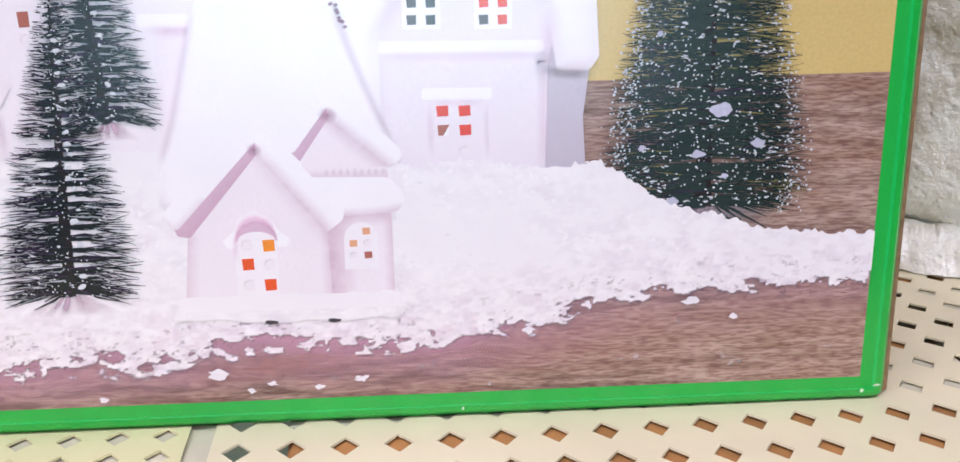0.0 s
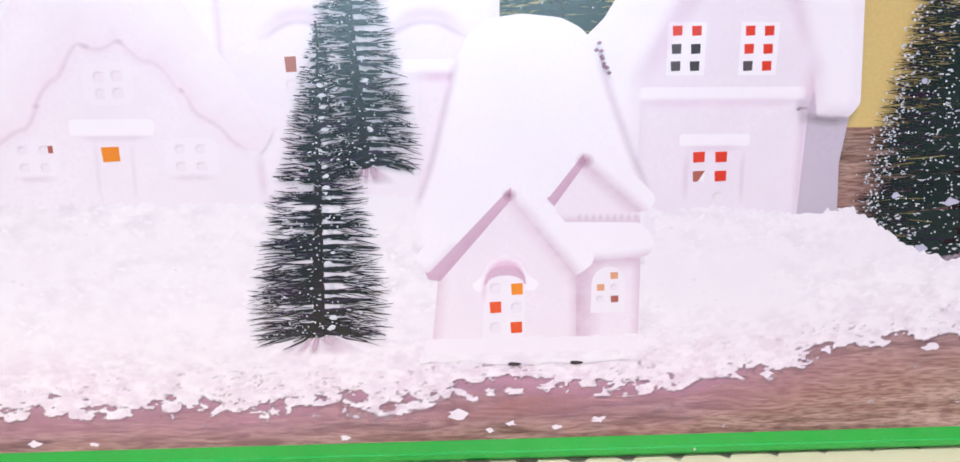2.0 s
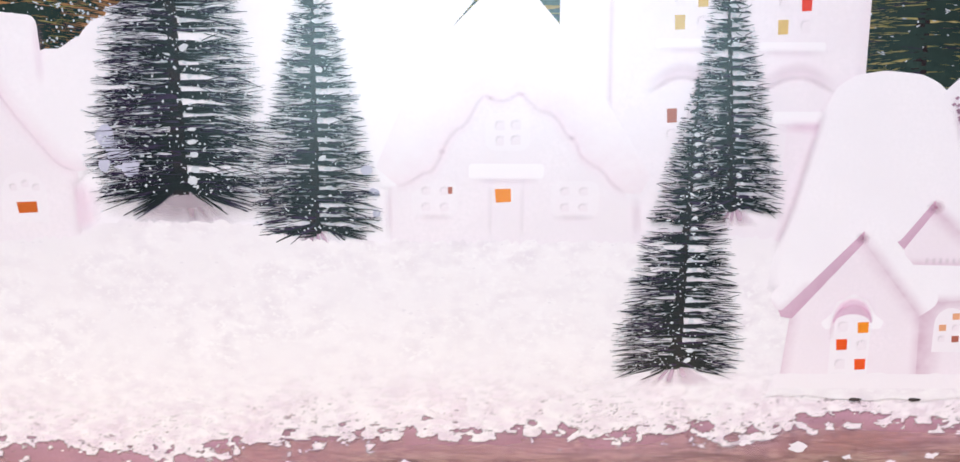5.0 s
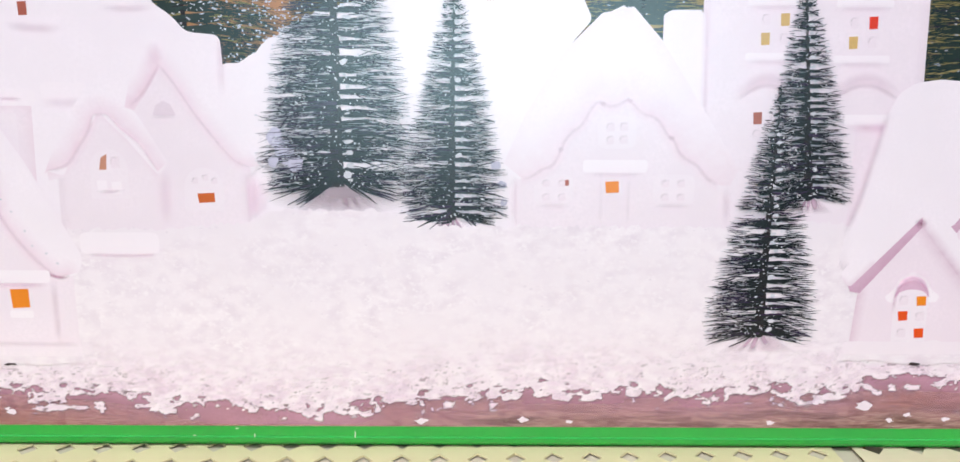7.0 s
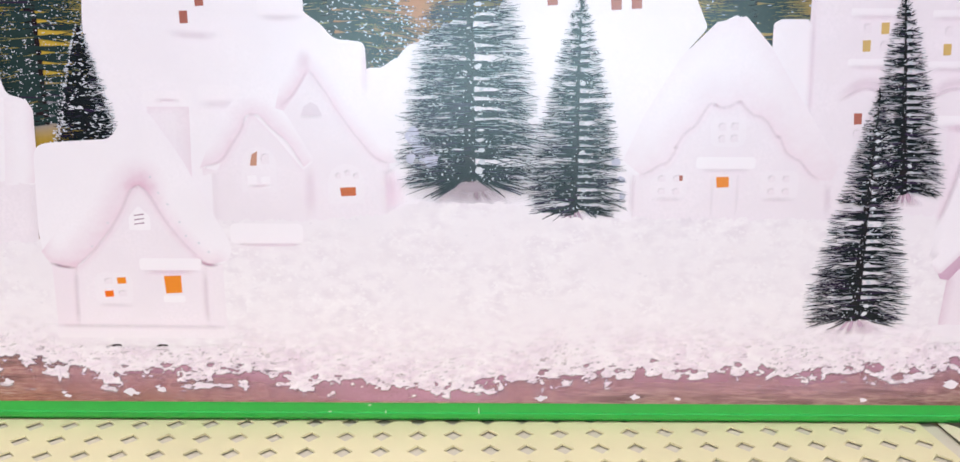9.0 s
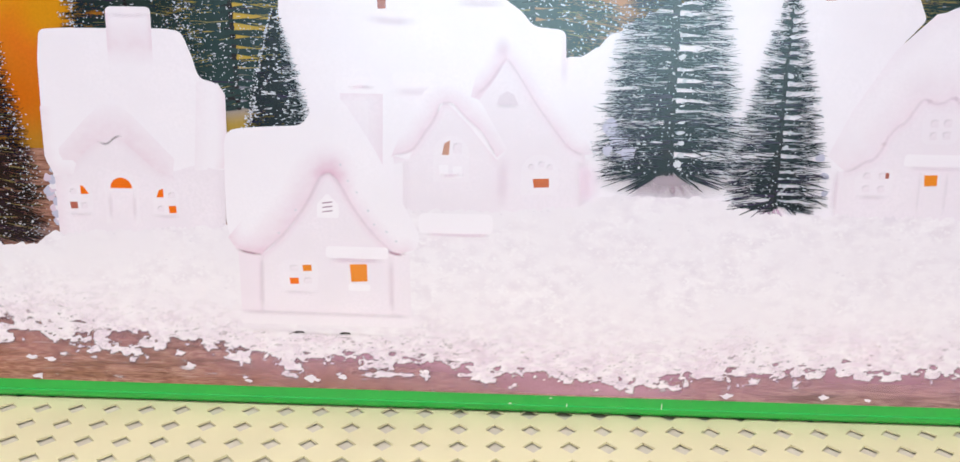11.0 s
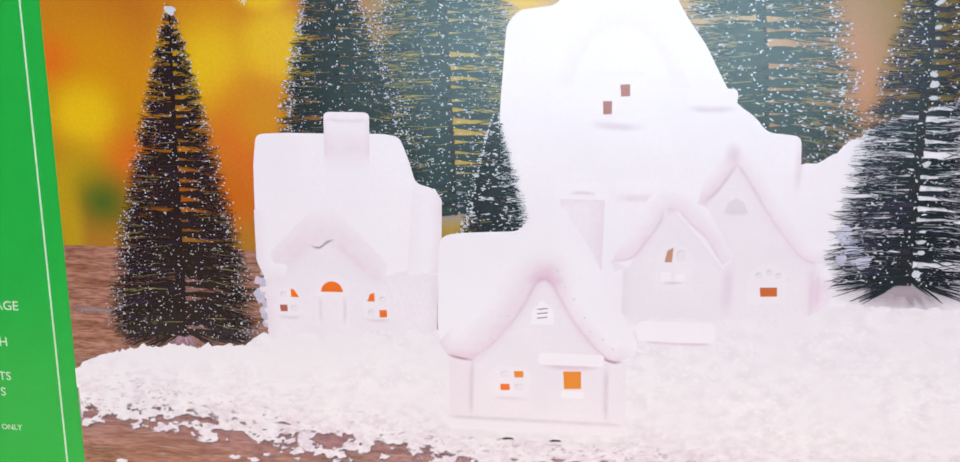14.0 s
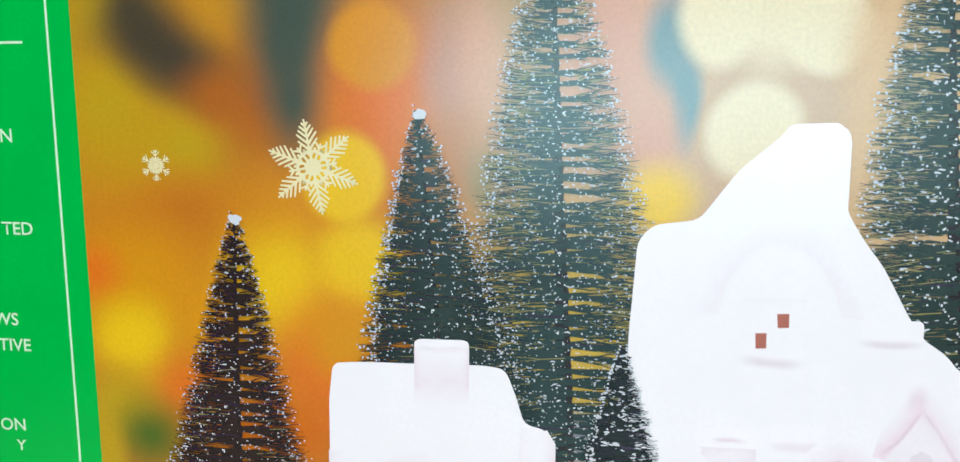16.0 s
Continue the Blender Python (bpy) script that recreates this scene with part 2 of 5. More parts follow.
AM, YE, OR = (0.72, 0.29, 0.0), (0.88, 0.54, 0.0), (0.66, 0.14, 0.0)
# PK and TE are lightened: glare over the right background is put into them
GN, PK = (0.065, 0.13, 0.01), (0.66, 0.31, 0.20)
CR, TE = (0.84, 0.68, 0.42), (0.16, 0.25, 0.27)
BR = (0.64, 0.22, 0.006)
OY, OC, WG, DB, RS, RO = (0.54, 0.33, 0.004), (0.58, 0.26, 0.008), (0.050, 0.075, 0.055), (0.060, 0.045, 0.026), (0.44, 0.12, 0.008), (0.78, 0.17, 0.006)
LEFT_LIGHTS = [
    (45, 170, 90, 90, 0.6, BR), (8, 212, 24, 24, 1.0, OY), (34, 201, 20, 13, 1.0, OY), (46, 238, 17, 18, 1.0, OC), (53, 212, 14, 22, 1.0, RS), (10, 240, 16, 10, 1.0, OY),
    (17, 238, 13, 14, 1.0, DB), (22, 231, 13, 13, 1.0, DB), (28, 226, 14, 11, 1.0, DB), (35, 220, 14, 10, 1.0, DB), (43, 215, 12, 9, 1.0, RS),
    (93, 214, 24, 30, 0.9, RO), (64, 246, 18, 20, 0.7, WG), (64, 230, 14, 20, 0.8, WG), (65, 213, 9, 17, 1.0, WG), (88, 229, 12, 13, 0.3, AM),
    (110, 220, 10, 22, 0.9, (0.50, 0.21, 0.16)), (118, 222, 8, 22, 0.9, (0.74, 0.29, 0.19)), (112, 198, 9, 14, 0.9, RS), (117, 193, 6, 9, 0.9, GN),
    (36, 181, 22, 12, 1.0, (0.56, 0.17, 0.006)), (66, 172, 26, 22, 0.9, AM), (16, 160, 24, 18, 0.9, AM), (79, 192, 12.5, 13.5, 0.3, YE), (84, 166, 14, 16, 0.5, YE), (58, 160, 18, 18, 0.8, YE), (74, 138, 22, 20, 0.9, RO),
]
LEFT_LOW_LIGHTS = [(2, 163, 9, 9, 0.9, RO), (12, 143, 14, 14, 0.8, YE), (30, 130, 13, 12, 0.9, RO), (8, 122, 12, 13, 0.8, OY), (17, 114, 12, 12, 1.0, GN), (3, 104, 6, 24, 0.8, OY), (58, 116, 28, 14, 0.9, OR), (82, 124, 12, 12, 0.9, RO), (36, 150, 14, 12, 0.8, AM), (78, 146, 14, 12, 0.7, AM)]
RIGHT_LIGHTS = [
    (170, 210, 70, 60, 0.6, (0.62, 0.38, 0.22)), (140, 142, 34, 44, 0.7, (0.66, 0.42, 0.05)), (152, 226, 20, 34, 0.8, PK), (167, 228, 6, 14, 0.7, TE), (171.5, 214, 5, 14, 0.6, TE), (179, 234, 11, 13, 0.3, CR), (194, 240, 18, 20, 0.5, CR), (206.5, 232, 12, 13, 0.25, CR),
    (189.6, 205, 12.5, 14, 0.3, CR), (163, 202, 9, 14, 0.8, PK), (166, 187, 12, 11, 0.7, YE), (221, 205, 11, 60, 0.7, (0.70, 0.40, 0.17)), (236, 196, 24, 60, 0.7, (0.70, 0.44, 0.22)),
    (262, 150, 24, 40, 0.6, (0.58, 0.24, 0.10)), (400, 150, 80, 60, 0.6, (0.50, 0.31, 0.08)), (600, 140, 160, 90, 0.5, (0.74, 0.53, 0.20)),
    (140, 118, 20, 10, 0.6, (0.30, 0.28, 0.34)),
]
LIGHTS = blurred_lights_ink((0.30, 0.17, 0.02), LEFT_LIGHTS + LEFT_LOW_LIGHTS + RIGHT_LIGHTS, "blurred_lights_ink")
WOOD, SNOW, SOFT_FLAKE = wood_ink(), snow_ink("snow_ink"), snow_ink("thin_snow_ink", thin=True)


def plain(name, rgb, rough, metal=0.0, scale=60.0, var=0.12, bump=0.0, coat=0.0):
    m, nt, b = nodes_of(name)
    c = mixed(nt, grain(nt, scale, 0.35, 0.65), tint(rgb, 1 - var), tint(rgb, 1 + var * 0.5))
    nt.links.new(c, b.inputs["Base Color"])
    b.inputs["Roughness"].default_value, b.inputs["Metallic"].default_value = rough, metal
    b.inputs["Coat Weight"].default_value = coat
    if bump:
        tex = add(nt, "ShaderNodeTexNoise", Scale=scale * 6, Detail=4.0)
        nt.links.new(position(nt), tex.inputs["Vector"])
        bp = add(nt, "ShaderNodeBump", Strength=bump, Distance=0.001)
        nt.links.new(tex.outputs["Fac"], bp.inputs["Height"])
        nt.links.new(bp.outputs["Normal"], b.inputs["Normal"])
    return m


CARD = plain("raw_cardboard", (0.30, 0.17, 0.085), 0.85, scale=300.0, var=0.25, bump=0.3)
CREAM = plain("cream_enamel", (0.77, 0.735, 0.44), 0.38, scale=25.0, var=0.05)
CREAM_B = plain("pale_cream_enamel", (0.82, 0.75, 0.53), 0.38, scale=25.0, var=0.05)
LINER = plain("grey_shelf_liner", (0.62, 0.60, 0.46), 0.7, scale=40.0, var=0.1)
KRAFT = plain("kraft_carton", (0.42, 0.20, 0.06), 0.8, scale=40.0, var=0.3)
PLASTER = plain("shop_wall_paint", (0.13, 0.12, 0.115), 0.8, scale=3.0, var=0.05)
TILE = plain("shop_floor_vinyl", (0.55, 0.53, 0.50), 0.4, scale=3.0, var=0.1)
STEEL = plain("grey_steel", (0.5, 0.5, 0.5), 0.4, 0.8)
GLOW, nt_, b_ = nodes_of("lit_diffuser")
b_.inputs["Emission Color"].default_value = (1, 0.98, 0.96, 1)
b_.inputs["Emission Strength"].default_value = 1.5

# ---- mesh helpers ----
LAYER = 0.0001


def V(x, z, layer):
    """A spot on the box front: millimetres from the picture's lower left, and ink layers towards the viewer."""
    return (x / 1000, -layer * LAYER, z / 1000)


def mesh(name, verts, faces):
    me = bpy.data.meshes.new(name)
    me.from_pydata(verts, [], faces)
    me.update()
    return me


def part(name, data, material, parent, label=""):
    """One mesh object under a thing or under a part."""
    if isinstance(data, bmesh.types.BMesh):
        me = bpy.data.meshes.new(name)
        data.to_mesh(me)
        data.free()
        data = me
    data.materials.append(material)
    ob = new(name, data)
    ob.parent = parent
    return tagged(ob, label)


def rounded(pts, times=2, r=None):
    """The outline with its corners rounded off, by about r millimetres."""
    r = r or 0.9 * times
    out, n = [], len(pts)
    for i, (x, z) in enumerate(pts):
        (xa, za), (xb, zb) = pts[i - 1], pts[(i + 1) % n]
        la, lb = math.hypot(xa - x, za - z) or 1, math.hypot(xb - x, zb - z) or 1
        ka, kb = min(r / la, 0.46), min(r / lb, 0.46)
        p, q = (x + (xa - x) * ka, z + (za - z) * ka), (x + (xb - x) * kb, z + (zb - z) * kb)
        for s in (0, 0.25, 0.5, 0.75, 1):
            out.append(tuple((1 - s) ** 2 * p[k] + 2 * s * (1 - s) * (x, z)[k] + s * s * q[k] for k in (0, 1)))
    return out


def bent(pts, times=2):
    """The same for an open line, whose ends stay."""
    for _ in range(times):
        out = [pts[0]]
        for (x, z), (x1, z1) in zip(pts, pts[1:]):
            out += [(0.75 * x + 0.25 * x1, 0.75 * z + 0.25 * z1), (0.25 * x + 0.75 * x1, 0.25 * z + 0.75 * z1)]
        pts = out + [pts[-1]]
    return pts


def torn(pts, step, rough, rng, closed=True):
    """A line with an uneven course: a point every step millimetres, pushed about."""
    out = []
    ends = list(zip(pts, pts[1:] + pts[:1])) if closed else list(zip(pts, pts[1:]))
    for (x, z), (x1, z1) in ends:
        n = max(1, int(math.hypot(x1 - x, z1 - z) / step))
        for k in range(n):
            a, b = rng.uniform(-rough, rough), rng.uniform(-rough, rough)
            out.append((x + (x1 - x) * k / n + a, z + (z1 - z) * k / n + b))
    return out


def flat(name, pts, layer, material, parent, label=""):
    """A printed patch with that outline."""
    return part(name, mesh(name, [V(x, z, layer) for x, z in pts], [list(range(len(pts)))[::-1] if spin(pts) > 0 else list(range(len(pts)))]),
                material, parent, label)


def spin(pts):
    return -sum(x * z1 - x1 * z for (x, z), (x1, z1) in zip(pts, pts[1:] + pts[:1]))


def covered(me, values):
    at = me.attributes.new("cover", "FLOAT", "POINT")
    at.data.foreach_set("value", values)


def spread_of(points, ends_a, ends_b):
    """For every point its distance to every segment, and how far along the segment the nearest spot lies."""
    d = ends_b - ends_a
    k = ((points[:, None] - ends_a) * d).sum(-1) / np.maximum((d * d).sum(-1), 1e-9)
    k = k.clip(0, 1)
    near = ends_a + k[..., None] * d
    return np.linalg.norm(points[:, None] - near, axis=-1), k


def toned(name, lo, hi, step, cover_of, layer, material, parent, label=""):
    """A fine grid of thin ink; cover_of gives its strength at each point, and cells without ink are left out."""
    nx, nz = max(2, int((hi[0] - lo[0]) / step) + 1), max(2, int((hi[1] - lo[1]) / step) + 1)
    gx, gz = np.meshgrid(np.linspace(lo[0], hi[0], nx), np.linspace(lo[1], hi[1], nz), indexing="ij")
    pts = np.stack([gx.ravel(), gz.ravel()], -1)
    cover = cover_of(pts)
    i, j = np.meshgrid(np.arange(nx - 1), np.arange(nz - 1), indexing="ij")
    a = (i * nz + j).ravel()
    quads = np.stack([a, a + nz, a + nz + 1, a + 1], -1)
    quads = quads[cover[quads].max(-1) > 0.004]
    used, where = np.unique(quads, return_inverse=True)
    verts = np.stack([pts[used, 0] / 1000, np.full(len(used), -layer * LAYER), pts[used, 1] / 1000], -1)
    me = mesh(name, verts.tolist(), where.reshape(-1, 4).tolist())
    covered(me, cover[used])
    return part(name, me, material, parent, label)


def cloud(p, sx, sz, seed):
    """Smooth random values from 0 to 1 with lumps of about sx by sz millimetres, and finer ones in them."""
    out, total = 0, 0
    for octave in range(3):
        g = np.random.RandomState(seed + octave).rand(256, 256)
        q = p / np.array([sx, sz]) * 2 ** octave
        i = np.floor(q).astype(int)
        f = q - i
        f = f * f * (3 - 2 * f)
        x0, z0, x1, z1 = i[:, 0] % 256, i[:, 1] % 256, (i[:, 0] + 1) % 256, (i[:, 1] + 1) % 256
        v = (g[x0, z0] * (1 - f[:, 0]) + g[x1, z0] * f[:, 0]) * (1 - f[:, 1]) + (g[x0, z1] * (1 - f[:, 0]) + g[x1, z1] * f[:, 0]) * f[:, 1]
        out, total = out + v * 0.6 ** octave, total + 0.6 ** octave
    return out / total


def soft_line(name, pts, width, layer, material, parent, label=""):
    """A printed line that fades out to both sides and towards its ends."""
    line = np.array(bent(pts, 2), float)
    layer += 0.004 * (len(bpy.data.meshes) % 20)
    half = width * 0.95
    long = np.r_[0, np.cumsum(np.linalg.norm(np.diff(line, axis=0), axis=1))]

    def strength(p):
        d, k = spread_of(p, line[:-1], line[1:])
        n = d.argmin(1)
        at = long[n] + k[np.arange(len(p)), n] * (long[n + 1] - long[n])
        fade = min(0.3 * long[-1], 3 * half)
        ends = np.minimum(at, long[-1] - at).clip(0, fade) / fade * 0.9 + 0.1
        return np.cos(np.minimum(d.min(1) / half, 1) * np.pi / 2) ** 2 * ends

    return toned(name, line.min(0) - half, line.max(0) + half, max(0.22, half / 4.5), strength, layer, material, parent, label)


def soft_rim(name, pts, width, layer, material, parent, label=""):
    """Thin ink along the inside of an outline, strongest along its lower edges and fading inwards."""
    if spin(pts) < 0:
        pts = pts[::-1]
    a = np.array(pts, float)
    e = np.roll(a, -1, axis=0)
    side = e - a
    size = np.linalg.norm(side, axis=1)
    keep = size > 1e-6
    a, e, side, size = a[keep], e[keep], side[keep], size[keep]
    under = (0.30 - 0.75 * side[:, 0] / size).clip(0, 1)

    def strength(p):
        d, _ = spread_of(p, a, e)
        least = d.min(1)
        w = size * np.exp(-(d - least[:, None]) / 1.3)
        x, z = p[:, :1], p[:, 1:]
        crossed = ((a[:, 1] > z) != (e[:, 1] > z)) & (x < a[:, 0] + (z - a[:, 1]) / np.where(e[:, 1] == a[:, 1], 1e-9, e[:, 1] - a[:, 1]) * (e[:, 0] - a[:, 0]))
        inside = crossed.sum(1) % 2 == 1
        return np.cos(np.minimum(least / width, 1) * np.pi / 2) ** 2 * (w * under).sum(1) / w.sum(1) * inside

    return toned(name, a.min(0), a.max(0), 0.65, strength, layer, material, parent, label)


def within(poly, p, feather):
    """1 inside the outline, 0 outside, with a soft step."""
    a = np.array(poly, float)
    e = np.roll(a, -1, axis=0)
    x, z = p[:, :1], p[:, 1:]
    crossed = ((a[:, 1] > z) != (e[:, 1] > z)) & (x < a[:, 0] + (z - a[:, 1]) / np.where(e[:, 1] == a[:, 1], 1e-9, e[:, 1] - a[:, 1]) * (e[:, 0] - a[:, 0]))
    d = spread_of(p, a, e)[0].min(1)
    return (np.where(crossed.sum(1) % 2 == 1, d, -d) / feather + 0.3).clip(0, 1)


def shade(name, region, strokes, layer, parent, ink_, step=0.45, label=""):
    """A region printed with a second ink that is strongest along some lines and fades away from them, as on the underside of a
    snowy roof. strokes: a line, the width of its fringe in millimetres, its strength and the power by which it fades."""
    layer += 0.003 * (len(bpy.data.meshes) % 20)
    reg = np.array(region, float)
    ends = np.roll(reg, -1, axis=0)
    strokes = [(np.array(bent(line, 1), float), *rest) for line, *rest in strokes]
    lo = np.maximum(reg.min(0), np.min([line.min(0) - width for line, width, *_ in strokes], 0)) - step
    hi = np.minimum(reg.max(0), np.max([line.max(0) + width for line, width, *_ in strokes], 0)) + step
    nx, nz = int((hi[0] - lo[0]) / step) + 2, int((hi[1] - lo[1]) / step) + 2
    gx, gz = np.meshgrid(np.linspace(lo[0], hi[0], nx), np.linspace(lo[1], hi[1], nz), indexing="ij")
    pts = np.stack([gx.ravel(), gz.ravel()], -1)
    inside = within(region, pts, 0.01) > 0.5
    d, k = spread_of(pts, reg, ends)
    n = d.argmin(1)
    edge = reg[n] + k[np.arange(len(pts)), n][:, None] * (ends[n] - reg[n])
    pts = np.where(inside[:, None], pts, edge)
    left = np.ones(len(pts))
    for line, width, strength, power in strokes:
        left = left * (1 - strength * (1 - spread_of(pts, line[:-1], line[1:])[0].min(1) / width).clip(0, 1) ** power)
    cover = (1 - left) * (0.66 + 0.68 * cloud(pts, 2.8, 2.2, 17))
    i, j = np.meshgrid(np.arange(nx - 1), np.arange(nz - 1), indexing="ij")
    a = (i * nz + j).ravel()
    quads = np.stack([a, a + nz, a + nz + 1, a + 1], -1)
    quads = quads[inside[quads].any(-1) & (cover[quads].max(-1) > 0.004)]
    used, where = np.unique(quads, return_inverse=True)
    verts = np.stack([pts[used, 0] / 1000, np.full(len(used), -layer * LAYER), pts[used, 1] / 1000], -1)
    me = mesh(name, verts.tolist(), where.reshape(-1, 4).tolist())
    covered(me, cover[used])
    return part(name, me, ink_, parent, label)


def soft_spot(name, x, z, rx, rz, layer, material, parent, label=""):
    """A printed spot that fades towards its rim."""
    verts, cover, faces = [V(x, z, layer)], [1.0], []
    rings = ((0.4, 0.8), (0.7, 0.35), (1.0, 0.0))
    for r, f in rings:
        for k in range(24):
            a = 2 * math.pi * k / 24
            verts.append(V(x + rx * r * math.cos(a), z + rz * r * math.sin(a), layer))
            cover.append(f)
    for k in range(24):
        n = (k + 1) % 24
        faces.append((0, 1 + k, 1 + n))
        for q in range(2):
            faces.append((1 + q * 24 + k, 25 + q * 24 + k, 25 + q * 24 + n, 1 + q * 24 + n))
    me = mesh(name, verts, faces)
    covered(me, cover)
    return part(name, me, material, parent, label)


def box_bm(x0, y0, z0, x1, y1, z1, bevel=0.0):
    bm = bmesh.new()
    bmesh.ops.create_cube(bm, size=1)
    for v in bm.verts:
        v.co = ((x0 + x1) / 2 + v.co.x * (x1 - x0), (y0 + y1) / 2 + v.co.y * (y1 - y0), (z0 + z1) / 2 + v.co.z * (z1 - z0))
    if bevel:
        bmesh.ops.bevel(bm, geom=bm.edges[:], offset=bevel, segments=3, affect="EDGES", profile=0.6)
    return bm


# ---- the shop round about ----
def slab(name, a, b, material, label, kind="structure"):
    ob = part(name, box_bm(*a, *b), material, None)
    return tagged(ob, label, name.split("_")[0], kind=kind)


slab("floor", (-3, -6, -1.3), (4, 1.2, -1.2), TILE, "grey vinyl shop floor")
slab("ceiling", (-3, -6, 1.5), (4, 1.2, 1.6), PLASTER, "grey shop ceiling")
slab("wall_back", (-3, 1.1, -1.2), (4, 1.2, 1.5), PLASTER, "plain grey wall behind the shelves")
slab("wall_front", (-3, -6, -1.2), (4, -5.9, 1.5), PLASTER, "plain grey wall across the aisle")
slab("wall_left", (-3, -5.9, -1.2), (-2.9, 1.1, 1.5), PLASTER, "plain grey shop wall")
slab("wall_right", (3.9, -5.9, -1.2), (4, 1.1, 1.5), PLASTER, "plain grey shop wall")


def lamp_panel(name, m, sx, sy, label):
    holder = tagged(new(name), label, "light fixture")
    holder.matrix_world = m
    part("frame", box_bm(-sx / 2, -sy / 2, 0.012, sx / 2, sy / 2, 0.05, 0.004), STEEL, holder)
    part("diffuser", box_bm(-sx / 2 + 0.02, -sy / 2 + 0.02, 0.004, sx / 2 - 0.02, sy / 2 - 0.02, 0.012), GLOW, holder, "white lit diffuser")
    return holder


lamp_panel("ceiling_light", pose(0.1, -0.75, 1.42), 2.4, 0.5, "long white ceiling light panel, lit")
lamp_panel("ceiling_light", pose(0.3, -2.1, 1.42), 2.4, 0.5, "long white ceiling light panel, lit")
display = lamp_panel("display_light", look((0.45, -5.45, 0.05), (0.45, 0, 0.05)), 2.7, 0.9, "large bright oblong display light across the aisle")
for side_ in (-0.8, 0.8):
    post_ = part("post", box_bm(0.45 + side_ - 0.02, -5.55, -1.2, 0.45 + side_ + 0.02, -5.505, 0.5, 0.003), STEEL, display, "grey steel post")
    post_.matrix_basis = display.matrix_world.inverted()


# ---- the perforated shelf ----
def perforated(name, x0, y0, nx, ny, px, py, d, dy, turn, material, label):
    """A sheet of steel with a grid of diamond-shaped holes, a pitch of px by py, the holes d across and dy deep."""
    verts, faces = [], []
    ca, sa = math.cos(radians(turn)), math.sin(radians(turn))

    def put(x, y, z):
        verts.append((x0 + x * ca - y * sa, y0 + x * sa + y * ca, z))
        return len(verts) - 1

    for i in range(nx):
        for j in range(ny):
            cx, cy, hx, hy, r, q = i * px, j * py, px / 2, py / 2, d / 2, dy / 2
            ring = [put(cx + a * hx, cy + b * hy, 0) for a, b in ((1, 0), (1, 1), (0, 1), (-1, 1), (-1, 0), (-1, -1), (0, -1), (1, -1))]
            top = [put(cx + a * r, cy + b * q, 0) for a, b in ((1, 0), (0, 1), (-1, 0), (0, -1))]
            low = [put(cx + a * (r - 0.0002), cy + b * (q - 0.0002), -0.0007) for a, b in ((1, 0), (0, 1), (-1, 0), (0, -1))]
            for k in range(4):
                n = (k + 1) % 4
                faces.append((ring[2 * k], ring[2 * k + 1], ring[(2 * k + 2) % 8], top[n], top[k]))
                faces.append((top[k], top[n], low[n], low[k]))
    bm = bmesh.new()
    bm.from_mesh(mesh(name, verts, faces))
    bmesh.ops.remove_doubles(bm, verts=bm.verts[:], dist=0.00005)
    return tagged(part(name, bm, material, None), label, "shelf", kind="structure")


perforated("shelf_left", -0.32, -0.095 - 0.0235, 61, 31, 0.0130, 0.0133, 0.0074, 0.0092, 2.6, CREAM, "cream enamelled steel shelf with diamond perforations")
perforated("shelf_right", 0.4795, -0.087, 34, 26, 0.0147, 0.0178, 0.0084, 0.0112, 2.0, CREAM_B, "pale cream steel shelf with diamond perforations")
slab("shelf_liner", (-0.4, -0.16, -0.0045), (0.47, 0.34, -0.0013), LINER, "grey liner sheet under the perforated shelf")
slab("lower_shelf", (-0.6, -0.2, -0.36), (1.3, 0.45, -0.34), PLASTER, "lower shelf of the shop rack")
slab("shelf_back_panel", (-1.4, 0.46, -1.2), (2.2, 0.48, 1.2), CREAM_B, "cream back panel of the shop rack")


def carton(x, y, z, w, d, h, material, label):
    c = tagged(new("carton"), label, "box")
    c.matrix_world = pose(x, y, z)
    part("body", box_bm(-w / 2, -d / 2, 0, w / 2, d / 2, h, 0.003), material, c)
    part("tape", box_bm(-w / 2 - 0.0004, -0.02, h * 0.55, w / 2 + 0.0004, 0.02, h + 0.0003), LINER, c, "strip of dull tape")
    return c


carton(0.60, 0.02, -0.34, 0.22, 0.24, 0.3385, KRAFT, "brown carton on the shelf below")
carton(0.83, 0.09, -0.34, 0.20, 0.24, 0.3385, KRAFT, "brown carton on the shelf below")

# ---- the gift box ----
gift = tagged(new("gift_box"), "large green carton printed with a snowy white ceramic village", "box")
BOX_L, BOX_R, BOX_H, BOX_D = -0.118, 0.6685, 0.335, 0.11
part("cardboard_body", box_bm(BOX_L - 0.002, 0.0045, 0.0006, BOX_R + 0.0032, BOX_D, BOX_H, 0.0012), CARD, gift, "raw brown corrugated cardboard")
front = part("front_panel", box_bm(BOX_L, 0.0, 0.0004, BOX_R, 0.0052, BOX_H, 0.0034), GREEN, gift, "glossy green printed front panel with scuffed edges")
for p_ in front.data.polygons:
    p_.use_smooth = False

